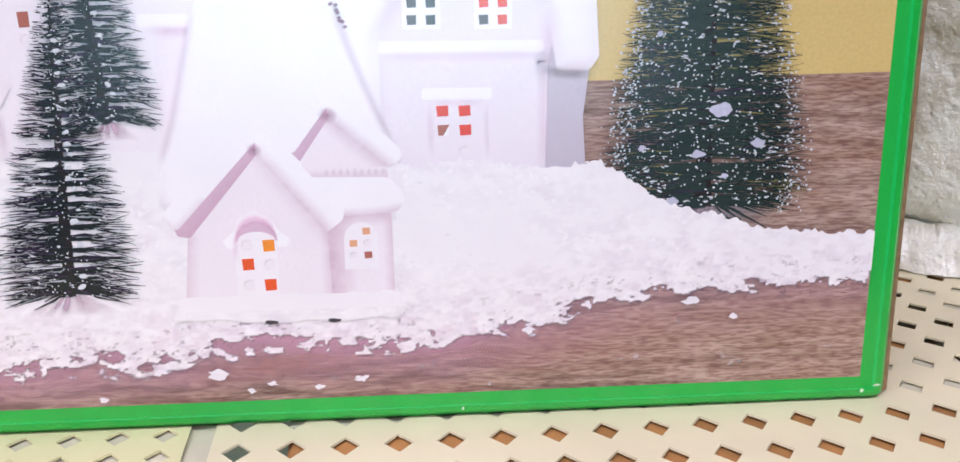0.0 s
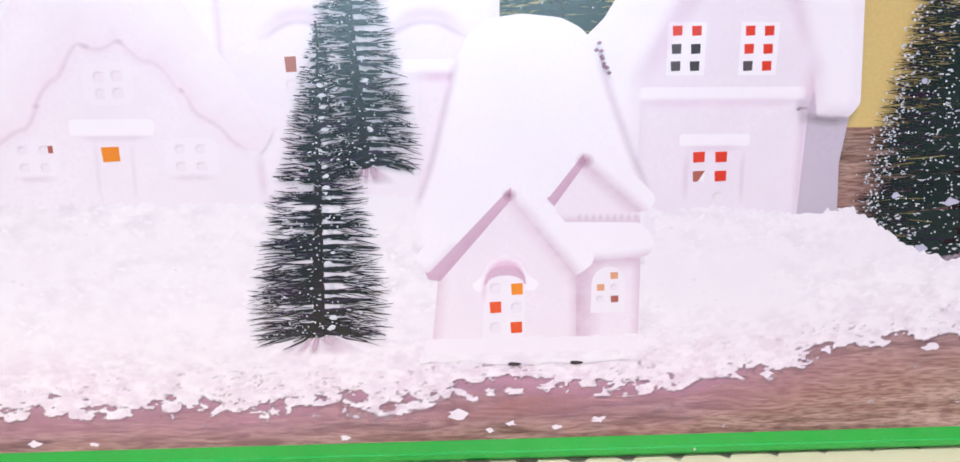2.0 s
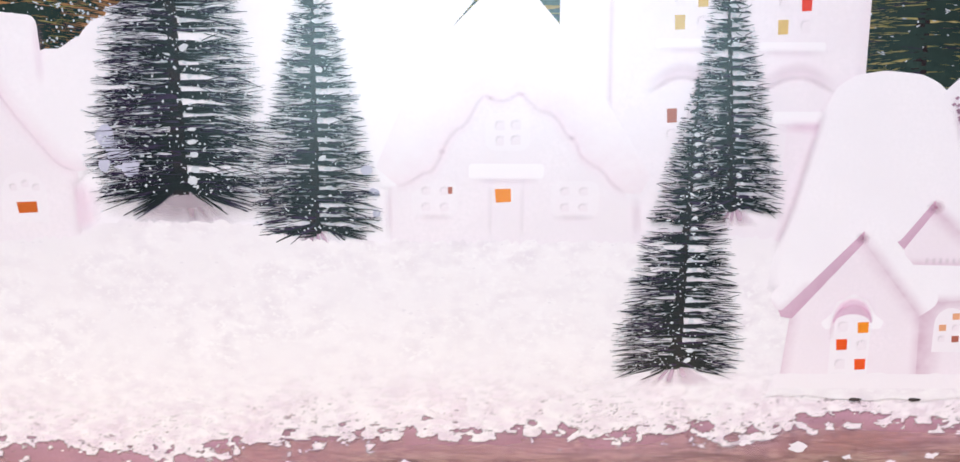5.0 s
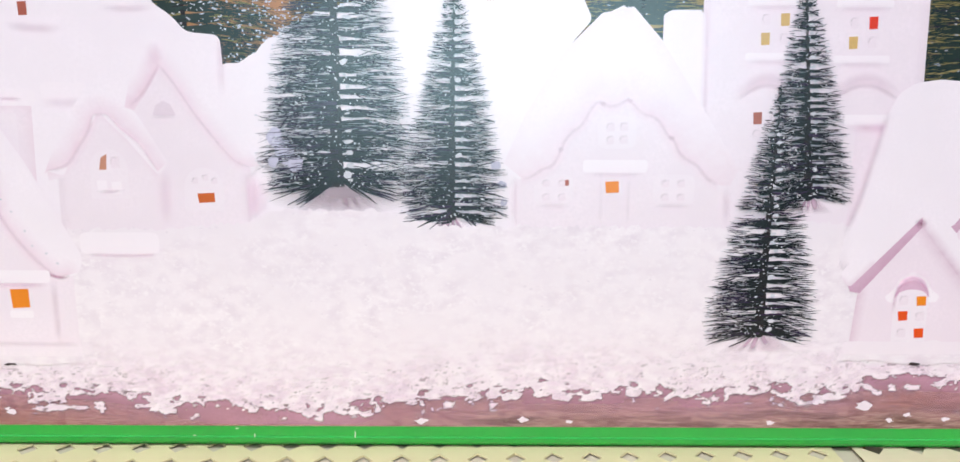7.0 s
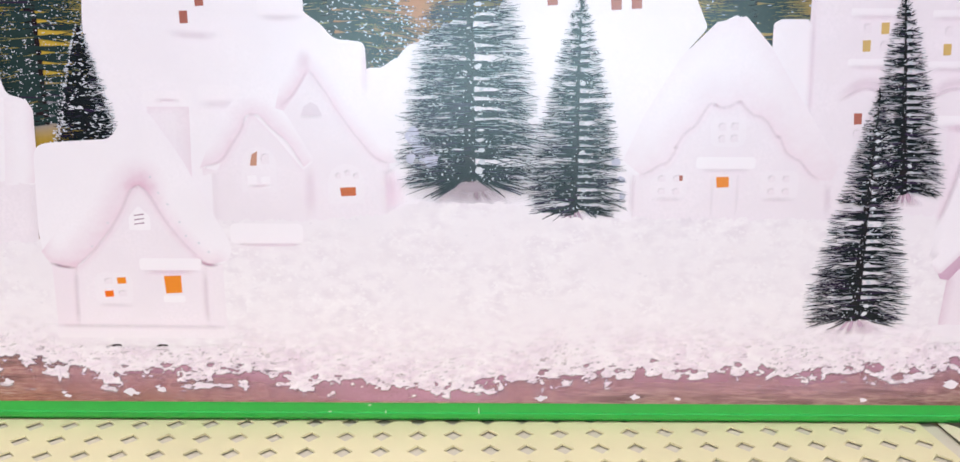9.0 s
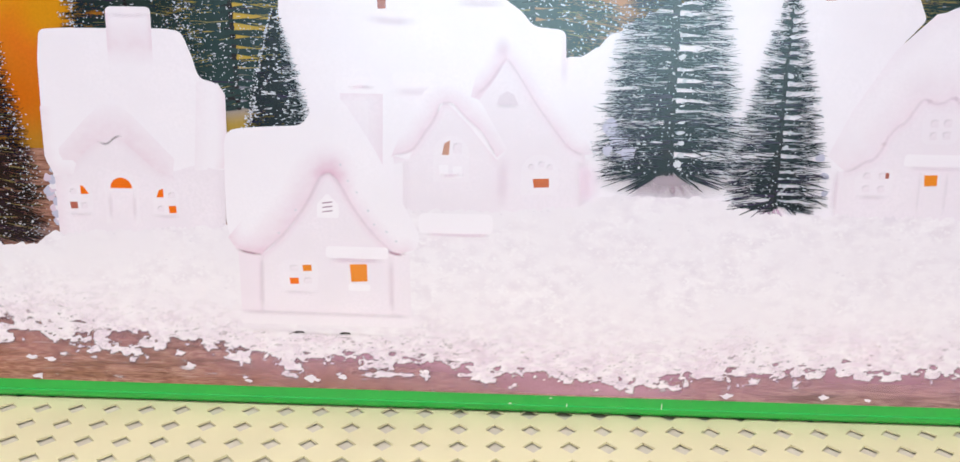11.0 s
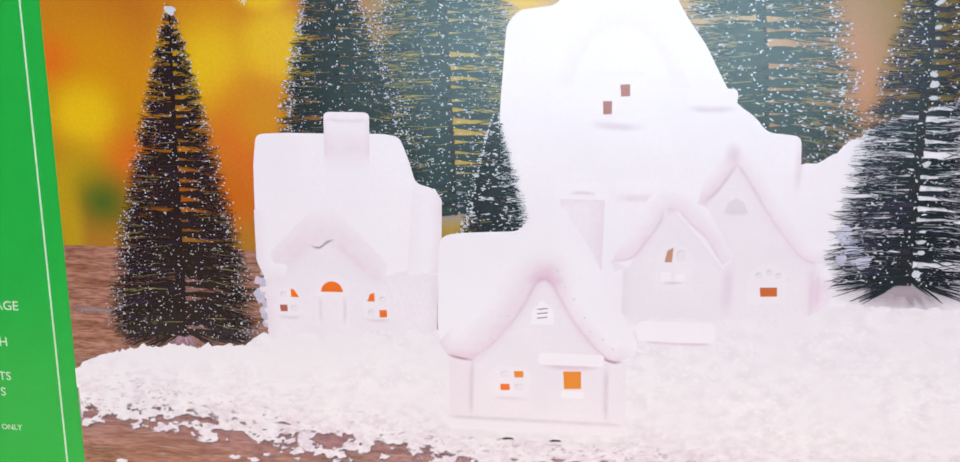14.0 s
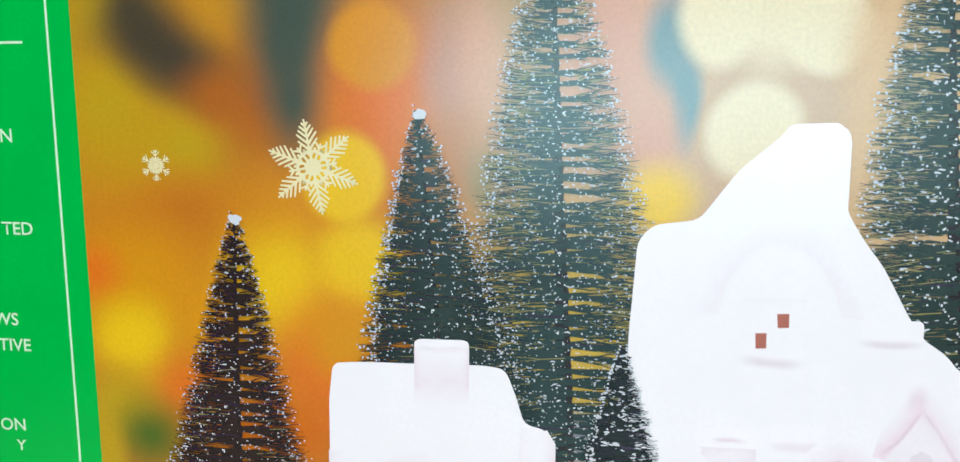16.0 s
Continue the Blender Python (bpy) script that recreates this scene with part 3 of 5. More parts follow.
EDGE_GREEN = ink("light_green_ink", (0.0, 0.52, 0.09), 0.24, 0.08)
flat("border_edge", [(-114, 3.5), (665.0, 3.5), (665.0, 4.3), (-114, 4.3)], 0.15, EDGE_GREEN, gift, "lighter green fold line along the border")
flat("border_edge", [(663.9, 4.3), (665.0, 4.3), (665.0, 331), (663.9, 331)], 0.15, EDGE_GREEN, gift)
X0, X1, Z0, Z1 = 0, 660, 8, 300
flat("printed_background", [(X0, Z0), (X1, Z0), (X1, Z1), (X0, Z1)], 0.6, LIGHTS, gift, "printed blur of amber, olive and brown lights")
table = flat("printed_table", [(X0, Z0), (X1, Z0), (X1, 99), (580, 97.6), (300, 96), (0, 97)], 1.0, WOOD, gift, "printed brown wooden table top with fine grain")
soft_line("table_joint", [(0, 73), (12, 72.6), (30, 72)], 1.6, 1.2, GREYISH, table)
rules = flat("panel_rule", [(-7.5, 9), (-6.8, 9), (-6.8, 260), (-7.5, 260)], 0.8, LETTER, gift, "thin pale line round the text panel")
flat("panel_rule", [(-108, 8.6), (-6.8, 8.6), (-6.8, 9.2), (-108, 9.2)], 0.9, LETTER, gift)
flat("panel_rule", [(-90, 229.6), (-15, 229.6), (-15, 230.3), (-90, 230.3)], 0.9, LETTER, gift)


def lettering(text, right, z, size):
    cu = bpy.data.curves.new("lettering", "FONT")
    cu.body, cu.size, cu.align_x, cu.resolution_u, cu.offset = text, size / 1000 / 0.72, "RIGHT", 3, 0.00006
    tmp = bpy.data.objects.new("lettering", cu)
    scene.collection.objects.link(tmp)
    dg = bpy.context.evaluated_depsgraph_get()
    me = bpy.data.meshes.new_from_object(tmp.evaluated_get(dg))
    bpy.data.objects.remove(tmp)
    me.materials.clear()
    ob = part("lettering", me, LETTER, gift, "pale capital letters")
    ob.matrix_basis = pose(right / 1000, -0.9 * LAYER, z / 1000, 90)


for text_, right_, z_, size_ in (("N", -20.4, 201.4, 4.0), ("TED", -16.4, 174.0, 3.9), ("WS", -23.6, 146.2, 3.9), ("TIVE", -20.2, 138.2, 3.9), ("ON", -24, 112.8, 3.9),
                                 ("Y", -24.8, 106.4, 3.4), ("AGE", -20, 71.4, 3.6), ("SH", -25.8, 57.2, 3.5), ("ITS", -26, 43.6, 3.4), ("S", -28.8, 37.2, 3.4), ("ONLY", -24, 23.4, 2.2)):
    lettering(text_, right_, z_, size_)


# ---- printed snowflakes ----
def snowflake(x, z, r, turn, arms, thick):
    verts, faces = [], []

    def bar(xa, za, xb, zb, w):
        l = math.hypot(xb - xa, zb - za)
        nx, nz = -(zb - za) / l * w / 2, (xb - xa) / l * w / 2
        i = len(verts)
        y = 1.3 + 0.02 * (i // 4 % 12)
        verts.extend([V(xa + nx, za + nz, y), V(xa - nx, za - nz, y), V(xb - nx * 0.6, zb - nz * 0.6, y), V(xb + nx * 0.6, zb + nz * 0.6, y)])
        faces.append((i, i + 1, i + 2, i + 3))

    w = r * thick
    for k in range(6):
        a = radians(turn + 60 * k)
        ca, sa = math.cos(a), math.sin(a)
        bar(x, z, x + r * ca, z + r * sa, w)
        for f, l in arms:
            for s in (-1, 1):
                b = a + s * radians(44)
                xb, zb = x + r * f * ca, z + r * f * sa
                bar(xb, zb, xb + r * l * math.cos(b), zb + r * l * math.sin(b), w * 0.9)
        b = radians(turn + 60 * k + 60)
        m = radians(turn + 60 * k + 30)
        bar(x, z, x + 0.52 * r * math.cos(m), z + 0.52 * r * math.sin(m), w)
        for f in (0.3, 0.42):
            for s in (-1, 1):
                c = m + s * radians(50)
                bar(x + r * f * math.cos(m), z + r * f * math.sin(m), x + r * f * math.cos(m) + 0.14 * r * math.cos(c), z + r * f * math.sin(m) + 0.14 * r * math.sin(c), w * 0.9)
        for f in (0.17, 0.36):
            bar(x + r * f * ca, z + r * f * sa, x + r * f * math.cos(b), z + r * f * math.sin(b), w)
    part("printed_snowflake", mesh("printed_snowflake", verts, faces), ink("cream_flake_ink", (0.86, 0.74, 0.42), 0.4, 0.05), gift, "pale cream printed snowflake")


snowflake(69.8, 195, 13.6, 40, ((0.24, 0.20), (0.36, 0.30), (0.49, 0.31), (0.62, 0.24), (0.74, 0.18), (0.86, 0.10)), 0.066)
snowflake(23.2, 195, 4.5, 30, ((0.34, 0.30), (0.62, 0.38), (0.82, 0.20)), 0.10)


# ---- printed bottle-brush trees ----
def tree(name, apex, base, half, layer, needle, seed, pitch=3.1, bend=0.82, dense=1.0, gap=0.8, specks=1.0, speck=0.40, frost=0.12, dashes=0.2, glints=0.0, violet=0.3,
         foot=None, cap=False, cut=None, splay=0, droop=11.0, label=""):
    """A bottle-brush tree seen from the side: a wire trunk with whorls of bristles, tipped with frost. pitch: between whorls; gap: how far
    the whorls stand apart on the open side; cut: the height below which it is hidden."""
    rng = random.Random(seed)
    (ax, az), (bx, bz) = apex, base
    h = az - bz
    verts, faces, marks, tips, dabs = [], [], [], [], []

    def half_at(t):
        return half * min(1.0, 0.05 + 1.08 * max(t, 0) ** bend) * (1 if t < 0.95 else 1 - (t - 0.95) * 2.2)

    def axis(t):
        return ax + (bx - ax) * t

    def hidden(z):
        return cut and z < cut - 3

    def strand(x0, z0, x1, z1, w, deep, tinge=1.0, sag=0.0):
        l = math.hypot(x1 - x0, z1 - z0) or 1
        nx, nz = -(z1 - z0) / l, (x1 - x0) / l
        k = rng.gauss(0, 0.03) * l + sag
        xm, zm = (x0 + x1) / 2 + nx * k, (z0 + z1) / 2 + nz * k
        i, y = len(verts), layer + deep
        for px, pz, f in ((x0, z0, 0.42), (xm, zm, 0.46), (x1, z1, 0.16)):
            verts.extend([V(px + nx * w * f, pz + nz * w * f, y), V(px - nx * w * f, pz - nz * w * f, y)])
        faces.extend([(i, i + 1, i + 3, i + 2), (i + 2, i + 3, i + 5, i + 4)])
        kind = 1 if tinge > 0.7 and rng.random() < glints * 1.5 else 2 if rng.random() < violet * tinge else 0
        marks.extend((kind, kind))

    def lean(t):
        return math.tan(radians(5 - (5 + droop) * max(t, 0) ** 1.6 + rng.gauss(0, 6)))

    n_rows = max(4, round(h / pitch))
    pitch = h / n_rows
    for k in range(n_rows):
        t0 = (k + 0.5) / n_rows
        z0, r0 = az - t0 * h + rng.uniform(-0.12, 0.12) * pitch, half_at(t0)
        if hidden(z0) or r0 < 0.8:
            continue
        many = dense * (4.6 + 0.56 * r0) * pitch / 3.0
        # the full side: short kinked bristles in loose whorls
        zl = z0 + rng.uniform(-0.3, 0.3) * pitch
        for _ in range(int(2.2 * many)):
            z = zl + rng.gauss(0, 0.34) * pitch
            t = (az - z) / h
            r = half_at(t)
            out = r * (rng.uniform(0.8, 1.09) if rng.random() < 0.5 else rng.uniform(0.35, 0.9))
            into = max(0, out - r * rng.uniform(0.25, 0.6))
            s_ = lean(t)
            x, x1 = axis(t) - into, axis(t) - out
            z1 = z + s_ * out * 0.8
            strand(x, z + s_ * into * 0.5, x1, z1, rng.uniform(0.17, 0.31), rng.uniform(0.1, 1.7), 1.3)
            if out > 0.8 * r:
                tips.append((x1, z1))
        for _ in range(int(1.1 * many)):
            z = zl + rng.uniform(-0.5, 0.5) * pitch
            l = r0 * rng.uniform(0.15, 0.6)
            strand(axis(t0), z, axis(t0) - l, z + lean(t0) * l * 0.5, rng.uniform(0.4, 0.75), rng.uniform(0, 1.6), 0.3)
        # the open side: tight spokes at the trunk that fan out into a fringe
        shut = rng.random() < 0.2
        tight = pitch * (0.5 if shut else 0.5 - 0.38 * gap * rng.uniform(0.55, 1.1))
        bow = rng.uniform(-0.10, 0.06) * pitch
        if gap > 0.65 and violet > 0.2 and r0 > 5 and rng.random() < 0.75:
            dabs.append((axis(t0) + r0 * rng.uniform(0.10, 0.24), z0 + 0.5 * pitch))
        for _ in range(int(0.9 * many) + 3):
            g = rng.uniform(-1, 1)
            l = r0 * rng.uniform(0.34, 0.62)
            strand(axis(t0), z0 + g * tight * 0.9, axis(t0) + l, z0 + bow + g * tight * rng.uniform(0.9, 1.5), rng.uniform(0.34, 0.62), rng.uniform(0, 1.5), 0.3)
        for _ in range(int(1.7 * many)):
            g = rng.uniform(-1, 1)
            out = r0 * (rng.uniform(0.8, 1.09) if rng.random() < 0.5 else rng.uniform(0.5, 0.9))
            into = max(r0 * rng.uniform(0.2, 0.4), out - r0 * rng.uniform(0.25, 0.55))
            s_ = lean(t0)
            z1 = z0 + g * pitch * rng.uniform(0.4, 0.72) + s_ * out * 0.6
            strand(axis(t0) + into, z0 + g * tight * 1.5 + bow + s_ * into * 0.2, axis(t0) + out, z1, rng.uniform(0.17, 0.31), rng.uniform(0.1, 1.7), 0.8)
            if out > 0.8 * r0:
                tips.append((axis(t0) + out, z1))
    for _ in range(splay):
        a = radians(rng.choice((rng.uniform(190, 240), rng.uniform(300, 350))))
        l = half * rng.uniform(0.45, 0.9)
        x1, z1 = bx + l * math.cos(a) * 1.15, bz + 3 + l * math.sin(a) * 0.55
        strand(bx, bz + 3, x1, z1, rng.uniform(0.45, 0.75), rng.uniform(1.0, 1.8), 0.5, sag=rng.uniform(-0.3, 0.6))
    me = mesh("bristles", verts, faces)
    ob = part(name, me, needle, gift, label)
    me.materials.append(GLINT)
    me.materials.append(VIOLET)
    me.polygons.foreach_set("material_index", marks)
    low = max(bz, (cut or 0) - 4)
    t_low = (az - low) / h
    core = [(ax - 0.2, az - 0.6), (ax + 0.3, az - 0.6), (axis(t_low) + 0.05 * half + 0.3, low), (axis(t_low) - 0.10 * half - 0.3, low)]
    flat("trunk", torn(core, 1.0, 0.28, rng), layer + 0.85, TWIG, ob, "dark twisted wire trunk")
    verts, faces = [], []

    def fleck(x, z, r, sq, tw):
        i, y, ct, st = len(verts), layer + 2.0 + rng.uniform(0, 0.3), math.cos(tw), math.sin(tw)
        for q in range(6):
            k = rng.uniform(0.7, 1.1)
            u, v = r * k * math.cos(q * 1.047), r * k * sq * math.sin(q * 1.047)
            verts.append(V(x + u * ct - v * st, z + u * st + v * ct, y))
        faces.append(tuple(range(i, i + 6)))

    for _ in range(int(specks * h * half / 12)):
        t = rng.random() ** 0.62
        z = az - t * h
        if cut and z < cut:
            continue
        u = rng.uniform(-1, 1)
        x = axis(t) + u * half_at(t)
        if rng.random() > dashes:
            fleck(x, z, speck * rng.uniform(0.45, 1.15), rng.uniform(0.6, 1.0), rng.uniform(0, 6))
        else:
            fleck(x, z, speck * rng.uniform(1.2, 2.8), rng.uniform(0.18, 0.34), rng.gauss(0, 0.25))
    for x, z in dabs:
        fleck(x, z, pitch * rng.uniform(0.24, 0.50), rng.uniform(0.4, 0.75), rng.uniform(-0.5, 0.5))
    for x, z in tips:
        if rng.random() < frost and not (cut and z < cut):
            fleck(x, z, speck * rng.uniform(0.5, 1.3), rng.uniform(0.5, 1.0), rng.uniform(-0.4, 0.4))
    part("frost_specks", mesh("frost_specks", verts, faces), FROST, ob, "white frost on the bristle tips")
    if cap:
        blob = [(ax + 0.3 + 2.1 * math.cos(q) * rng.uniform(0.55, 1.15), az - 0.2 + 1.9 * math.sin(q) * rng.uniform(0.55, 1.15)) for q in [k * 0.45 for k in range(14)]]
        flat("snow_tuft", rounded(blob, 1, r=0.4), layer + 2.4, FROST, ob, "white tuft of snow on the tip")
    if foot:
        fw, fz = foot

        def cone(p):
            v = ((bz + 2.5 - p[:, 1]) / (bz + 3 - fz)).clip(0.01, 1)
            u = (p[:, 0] - bx) / (fw * 1.15 * v + 0.6)
            return (1 - u * u).clip(0, 1) * (1 - v ** 3) * (0.62 + 0.38 * np.cos(u * 11 + 3 * np.cos(u * 4 + seed))) * (p[:, 1] < bz + 2.5)

        toned("foot", (bx - fw * 1.3, fz - 0.6), (bx + fw * 1.3, bz + 3), 0.45, cone, layer - 0.4, FOOT, ob, "pinkish white cone-shaped foot")
    return ob


tree("printed_tree", (136, 266), (142, 112), 32, 2.0, NEEDLE_HAZY, 11, 3.6, 0.80, 0.95, 0.95, 5.6, 0.32, frost=0.55, dashes=0.15, glints=0.10, violet=0.05, label="tall frosted bottle-brush tree in the back")
tree("printed_tree", (234, 264), (246, 122), 31, 2.0, NEEDLE_BACK, 12, 3.7, 0.72, 1.0, 0.75, 3.4, 0.42, frost=0.34, dashes=0.3, glints=0.08, violet=0.05, label="wide frosted olive bottle-brush tree in the back")
tree("printed_tree", (100, 210), (107, 112), 26.5, 4.2, NEEDLE_TB, 13, 3.0, 0.88, 1.7, 0.4, 3.6, 0.35, frost=0.45, dashes=0.1, glints=0.02, violet=0.1, cap=True, cut=128, label="frosted bottle-brush tree behind a chimney")
tree("printed_tree", (391, 195), (390, 120), 27, 2.0, NEEDLE_BACK, 14, 3.4, 0.75, 1.3, 0.4, 0.7, 0.36, dashes=0.5, glints=0.08, violet=0.05, label="dark olive bottle-brush tree in the back")
tree("printed_tree", (495, 215), (497, 110), 27, 2.0, NEEDLE_BACK, 15, 3.4, 0.75, 1.3, 0.4, 0.7, 0.36, dashes=0.5, glints=0.08, violet=0.05, label="dark olive bottle-brush tree behind a domed roof")
tree("printed_tree", (46, 180), (43, 64), 26.5, 4.2, NEEDLE_BROWN, 16, 3.6, 0.86, 1.6, 0.85, 3.8, 0.30, frost=0.24, dashes=0.12, glints=0.02, violet=0.15, foot=(9, 59), cap=True, splay=24, label="brown-green frosted bottle-brush tree on the table")


# ---- printed ceramic houses ----
def house(name, outline, layer, material, label, rim=True):
    ob = flat(name, outline, layer, material, gift, label)
    if rim:
        soft_rim("glaze_edge", outline, 4.0, layer + 0.15, RIM, ob)
    return ob


def roof(outline, layer, parent, label, rim=False):
    ob = flat("roof", outline, layer, ROOF, parent, label)
    if rim:
        soft_rim("roof_rim", outline, 5.0, layer + 0.12, RIM, parent)
    return ob


def pane(x, z, w, h, layer, material, parent, label=""):
    if material is PANE:
        w, h, material = w * 0.92, h * 0.92, WALL_SOFT
        soft_line("pane_edge", [(x - w * 0.45, z - h * 0.3), (x - w * 0.4, z + h * 0.42), (x + w * 0.4, z + h * 0.45)], 0.6, layer + 0.1, SHADE, parent)
    k = 0.08 * w
    return flat("pane", [(x - w / 2 + k, z - h / 2), (x + w / 2, z - h / 2 + k * 0.6), (x + w / 2 - k * 0.3, z + h / 2), (x - w / 2, z + h / 2 - k * 0.5)], layer, material, parent, label)


def block(name, x0, z0, x1, z1, layer, material, parent, label=""):
    return flat(name, rounded([(x0, z0), (x1, z0), (x1, z1), (x0, z1)], 1, r=0.3 * min(x1 - x0, z1 - z0)), layer, material, parent, label)


def arch(x, z0, w, h, n=8):
    """Outline of an arched opening that stands on z0."""
    r = w / 2
    return [(x - r, z0), (x + r, z0)] + [(x + r * math.cos(math.pi * k / n), z0 + h - r + r * math.sin(math.pi * k / n)) for k in range(n + 1)]


# the tall house with a chimney in the back
F = house("printed_house", rounded([(160, 70), (158, 148), (160, 176), (164, 180.5), (176, 182), (186, 195.5), (197, 205), (198.5, 207.6), (212, 208), (213.8, 185), (218, 178), (224, 170), (231, 157), (235, 151), (241, 147), (245, 142), (256, 141), (257, 120), (262, 70)], 1, r=2.6),
          6.0, ROOF, "tall white ceramic house with a steep snowy roof and chimney", rim=False)
block("chimney", 197.5, 178, 214, 207.5, 6.3, TRIM, F, "plain white chimney")
arch_ = [(181, 158), (183, 165), (187, 172), (196, 177.4), (206, 174), (212, 165), (216, 157)]
shade("gable_band", [(176, 156), (180, 172), (196, 184), (210, 178), (220, 156), (214, 156), (211, 165), (205, 173), (196, 176.4), (188, 171.4), (184, 164), (182, 156)], [(arch_, 6, 0.20, 1.0)], 6.4, F, ROOF_HINT)
shade("gable_band", [(182, 140), (184, 165), (188, 172), (196, 177), (206, 173), (212, 164), (216, 140)], [(arch_, 3, 0.16, 1.4)], 6.45, F, ROOF_HINT)
shade("window_recess", [(188, 142), (188, 161), (205, 161), (205, 142)], [([(188, 161), (205, 161)], 3, 0.12, 1.4)], 6.45, F, ROOF_HINT)
soft_line("wall_edge", [(256, 140), (255.8, 122)], 2.2, 6.4, SHADE, F)
block("ledge", 219, 150, 235, 156, 6.6, TRIM, F, "rounded snowy ledge")
soft_line("ledge_edge", [(219, 149.6), (227, 149), (235, 149.6)], 1.8, 6.7, RIM, F)
soft_line("ledge_edge", [(188, 144), (196, 143), (205, 143)], 2.2, 6.7, RIM, F)
chim_ = [(178.6, 92), (178.6, 119), (193.6, 119), (193.2, 92)]
flat("side_chimney", chim_, 6.55, FRAME, F, "pale chimney with a snowy cap")
shade("chimney_edge", chim_, [([(193.4, 117), (193.2, 92)], 5, 0.32, 1.4), ([(178.6, 119), (193.6, 119)], 3, 0.34, 1.4)], 6.65, F, WALL_HINT)
flat("chimney_cap", rounded([(177, 118.4), (177, 123), (179, 124), (193, 124), (195, 123), (195, 118.4)], 1, r=1.6), 6.75, TRIM, F, "snowy chimney cap")
soft_line("cap_slot", [(181.6, 120.4), (186, 120.8), (190.6, 120.4)], 1.0, 6.9, SHADE_A, F)
block("ledge", 197, 120, 212, 126, 6.6, TRIM, F)
soft_line("ledge_edge", [(197, 119.6), (204, 119.2), (212, 119.8)], 2.4, 6.7, SHADE, F)
pane(199, 155, 3.2, 4.0, 6.8, BRICK, F, "small brick-red window pane")
pane(193.4, 149.3, 3.0, 4.4, 6.8, BRICK, F)

# the broad snowy roof with red windows in the back
I = house("printed_house", rounded([(262, 76), (262, 118), (275, 134), (300, 148), (312, 170), (335, 184), (362, 178), (371, 155), (375, 146), (368, 138), (372, 76)], 2), 5.6, ROOF, "broad white ceramic roof with small red windows", rim=False)
for x_, z_ in ((321, 155.5), (343, 154), (350, 154.4)):
    pane(x_, z_, 3.8, 4.2, 6.0, BRICK, I, "small brick-red window pane")
soft_line("wall_edge", [(267, 95), (267, 82)], 3.4, 6.0, SHADE, I)

# the tall town house
G = house("printed_house", [(410, 70), (410, 200), (481, 200), (482, 70)], 5.2, WALL, "tall pale ceramic town house with amber windows")
flat("side_slab", rounded([(397.5, 112), (397.5, 147.5), (400, 149), (409, 149), (411, 147), (411.5, 112)], 1), 5.5, ROOF, G, "smooth white side wall")
soft_line("wall_edge", [(411, 150), (411.2, 135), (411.5, 114)], 1.8, 5.8, SHADE, G)
for x_, z_, mat_ in ((436, 146, OCHRE), (430, 140, OCHRE), (464, 145, RED), (458, 138.8, OCHRE), (429, 114.8, BRICK)):
    pane(x_, z_, 2.9, 4.0, 5.9, mat_, G, "lit window pane")
for x_, z_ in ((430, 146), (436, 140), (458, 145), (464, 139), (434.5, 114.6), (429, 109.4)):
    pane(x_, z_, 2.9, 3.8, 5.8, PANE, G, "dull white window pane")
for x0_, x1_, z_ in ((424, 441, 134.4), (452, 470, 133.6), (424, 441, 151.5), (452, 470, 151.0)):
    block("ledge", x0_, z_ - 1.2, x1_, z_ + 1.2, 5.8, TRIM, G)
    soft_line("ledge_edge", [(x0_, z_ - 1.5), ((x0_ + x1_) / 2, z_ - 1.7), (x1_, z_ - 1.5)], 1.6, 5.9, SHADE, G)
for x0_, x1_ in ((422, 441), (452, 474)):
    soft_line("hood_edge", [(x0_, 122.5), ((x0_ + x1_) / 2, 129), (x1_, 122.5)], 3.0, 5.8, RIM, G)
    soft_line("hood_edge", [(x0_, 121), ((x0_ + x1_) / 2, 126.6), (x1_, 121)], 1.2, 5.9, RIM, G)
block("ledge", 457, 112.6, 478, 116, 5.8, TRIM, G)
soft_line("ledge_edge", [(459, 112.0), (468, 111.6), (477, 112)], 2.4, 5.9, SHADE_A, G)
flat("side_wall", [(460, 70), (461, 112), (472, 112), (468, 70)], 5.75, WALL_A, G, "pinkish shaded side wall")

# the right-hand house with two storeys of red windows
B = house("printed_house", [(518, 66), (517, 108), (528, 135), (541, 153), (560, 141), (568, 118), (563.6, 104), (563, 66)], 6.0, WALL_B, "two-storey pale lilac ceramic house with red windows")
roof(rounded([(494, 84), (500, 118), (504, 122), (508, 126), (520, 146), (540, 164), (572, 150), (575.5, 131), (577.5, 104), (575, 100.6), (566, 100.6), (563.6, 114), (559, 128), (553, 141), (541, 148), (530, 134), (518.5, 110), (518.5, 98), (518.5, 66), (496, 66)], 1), 6.4, B, "thick white snowy roof", rim=True)
flat("side_wall", [(561, 66), (561, 112), (568, 112), (575, 102), (573.4, 88), (575, 66)], 5.8, SIDE_B, B, "shaded grey-lilac side wall")

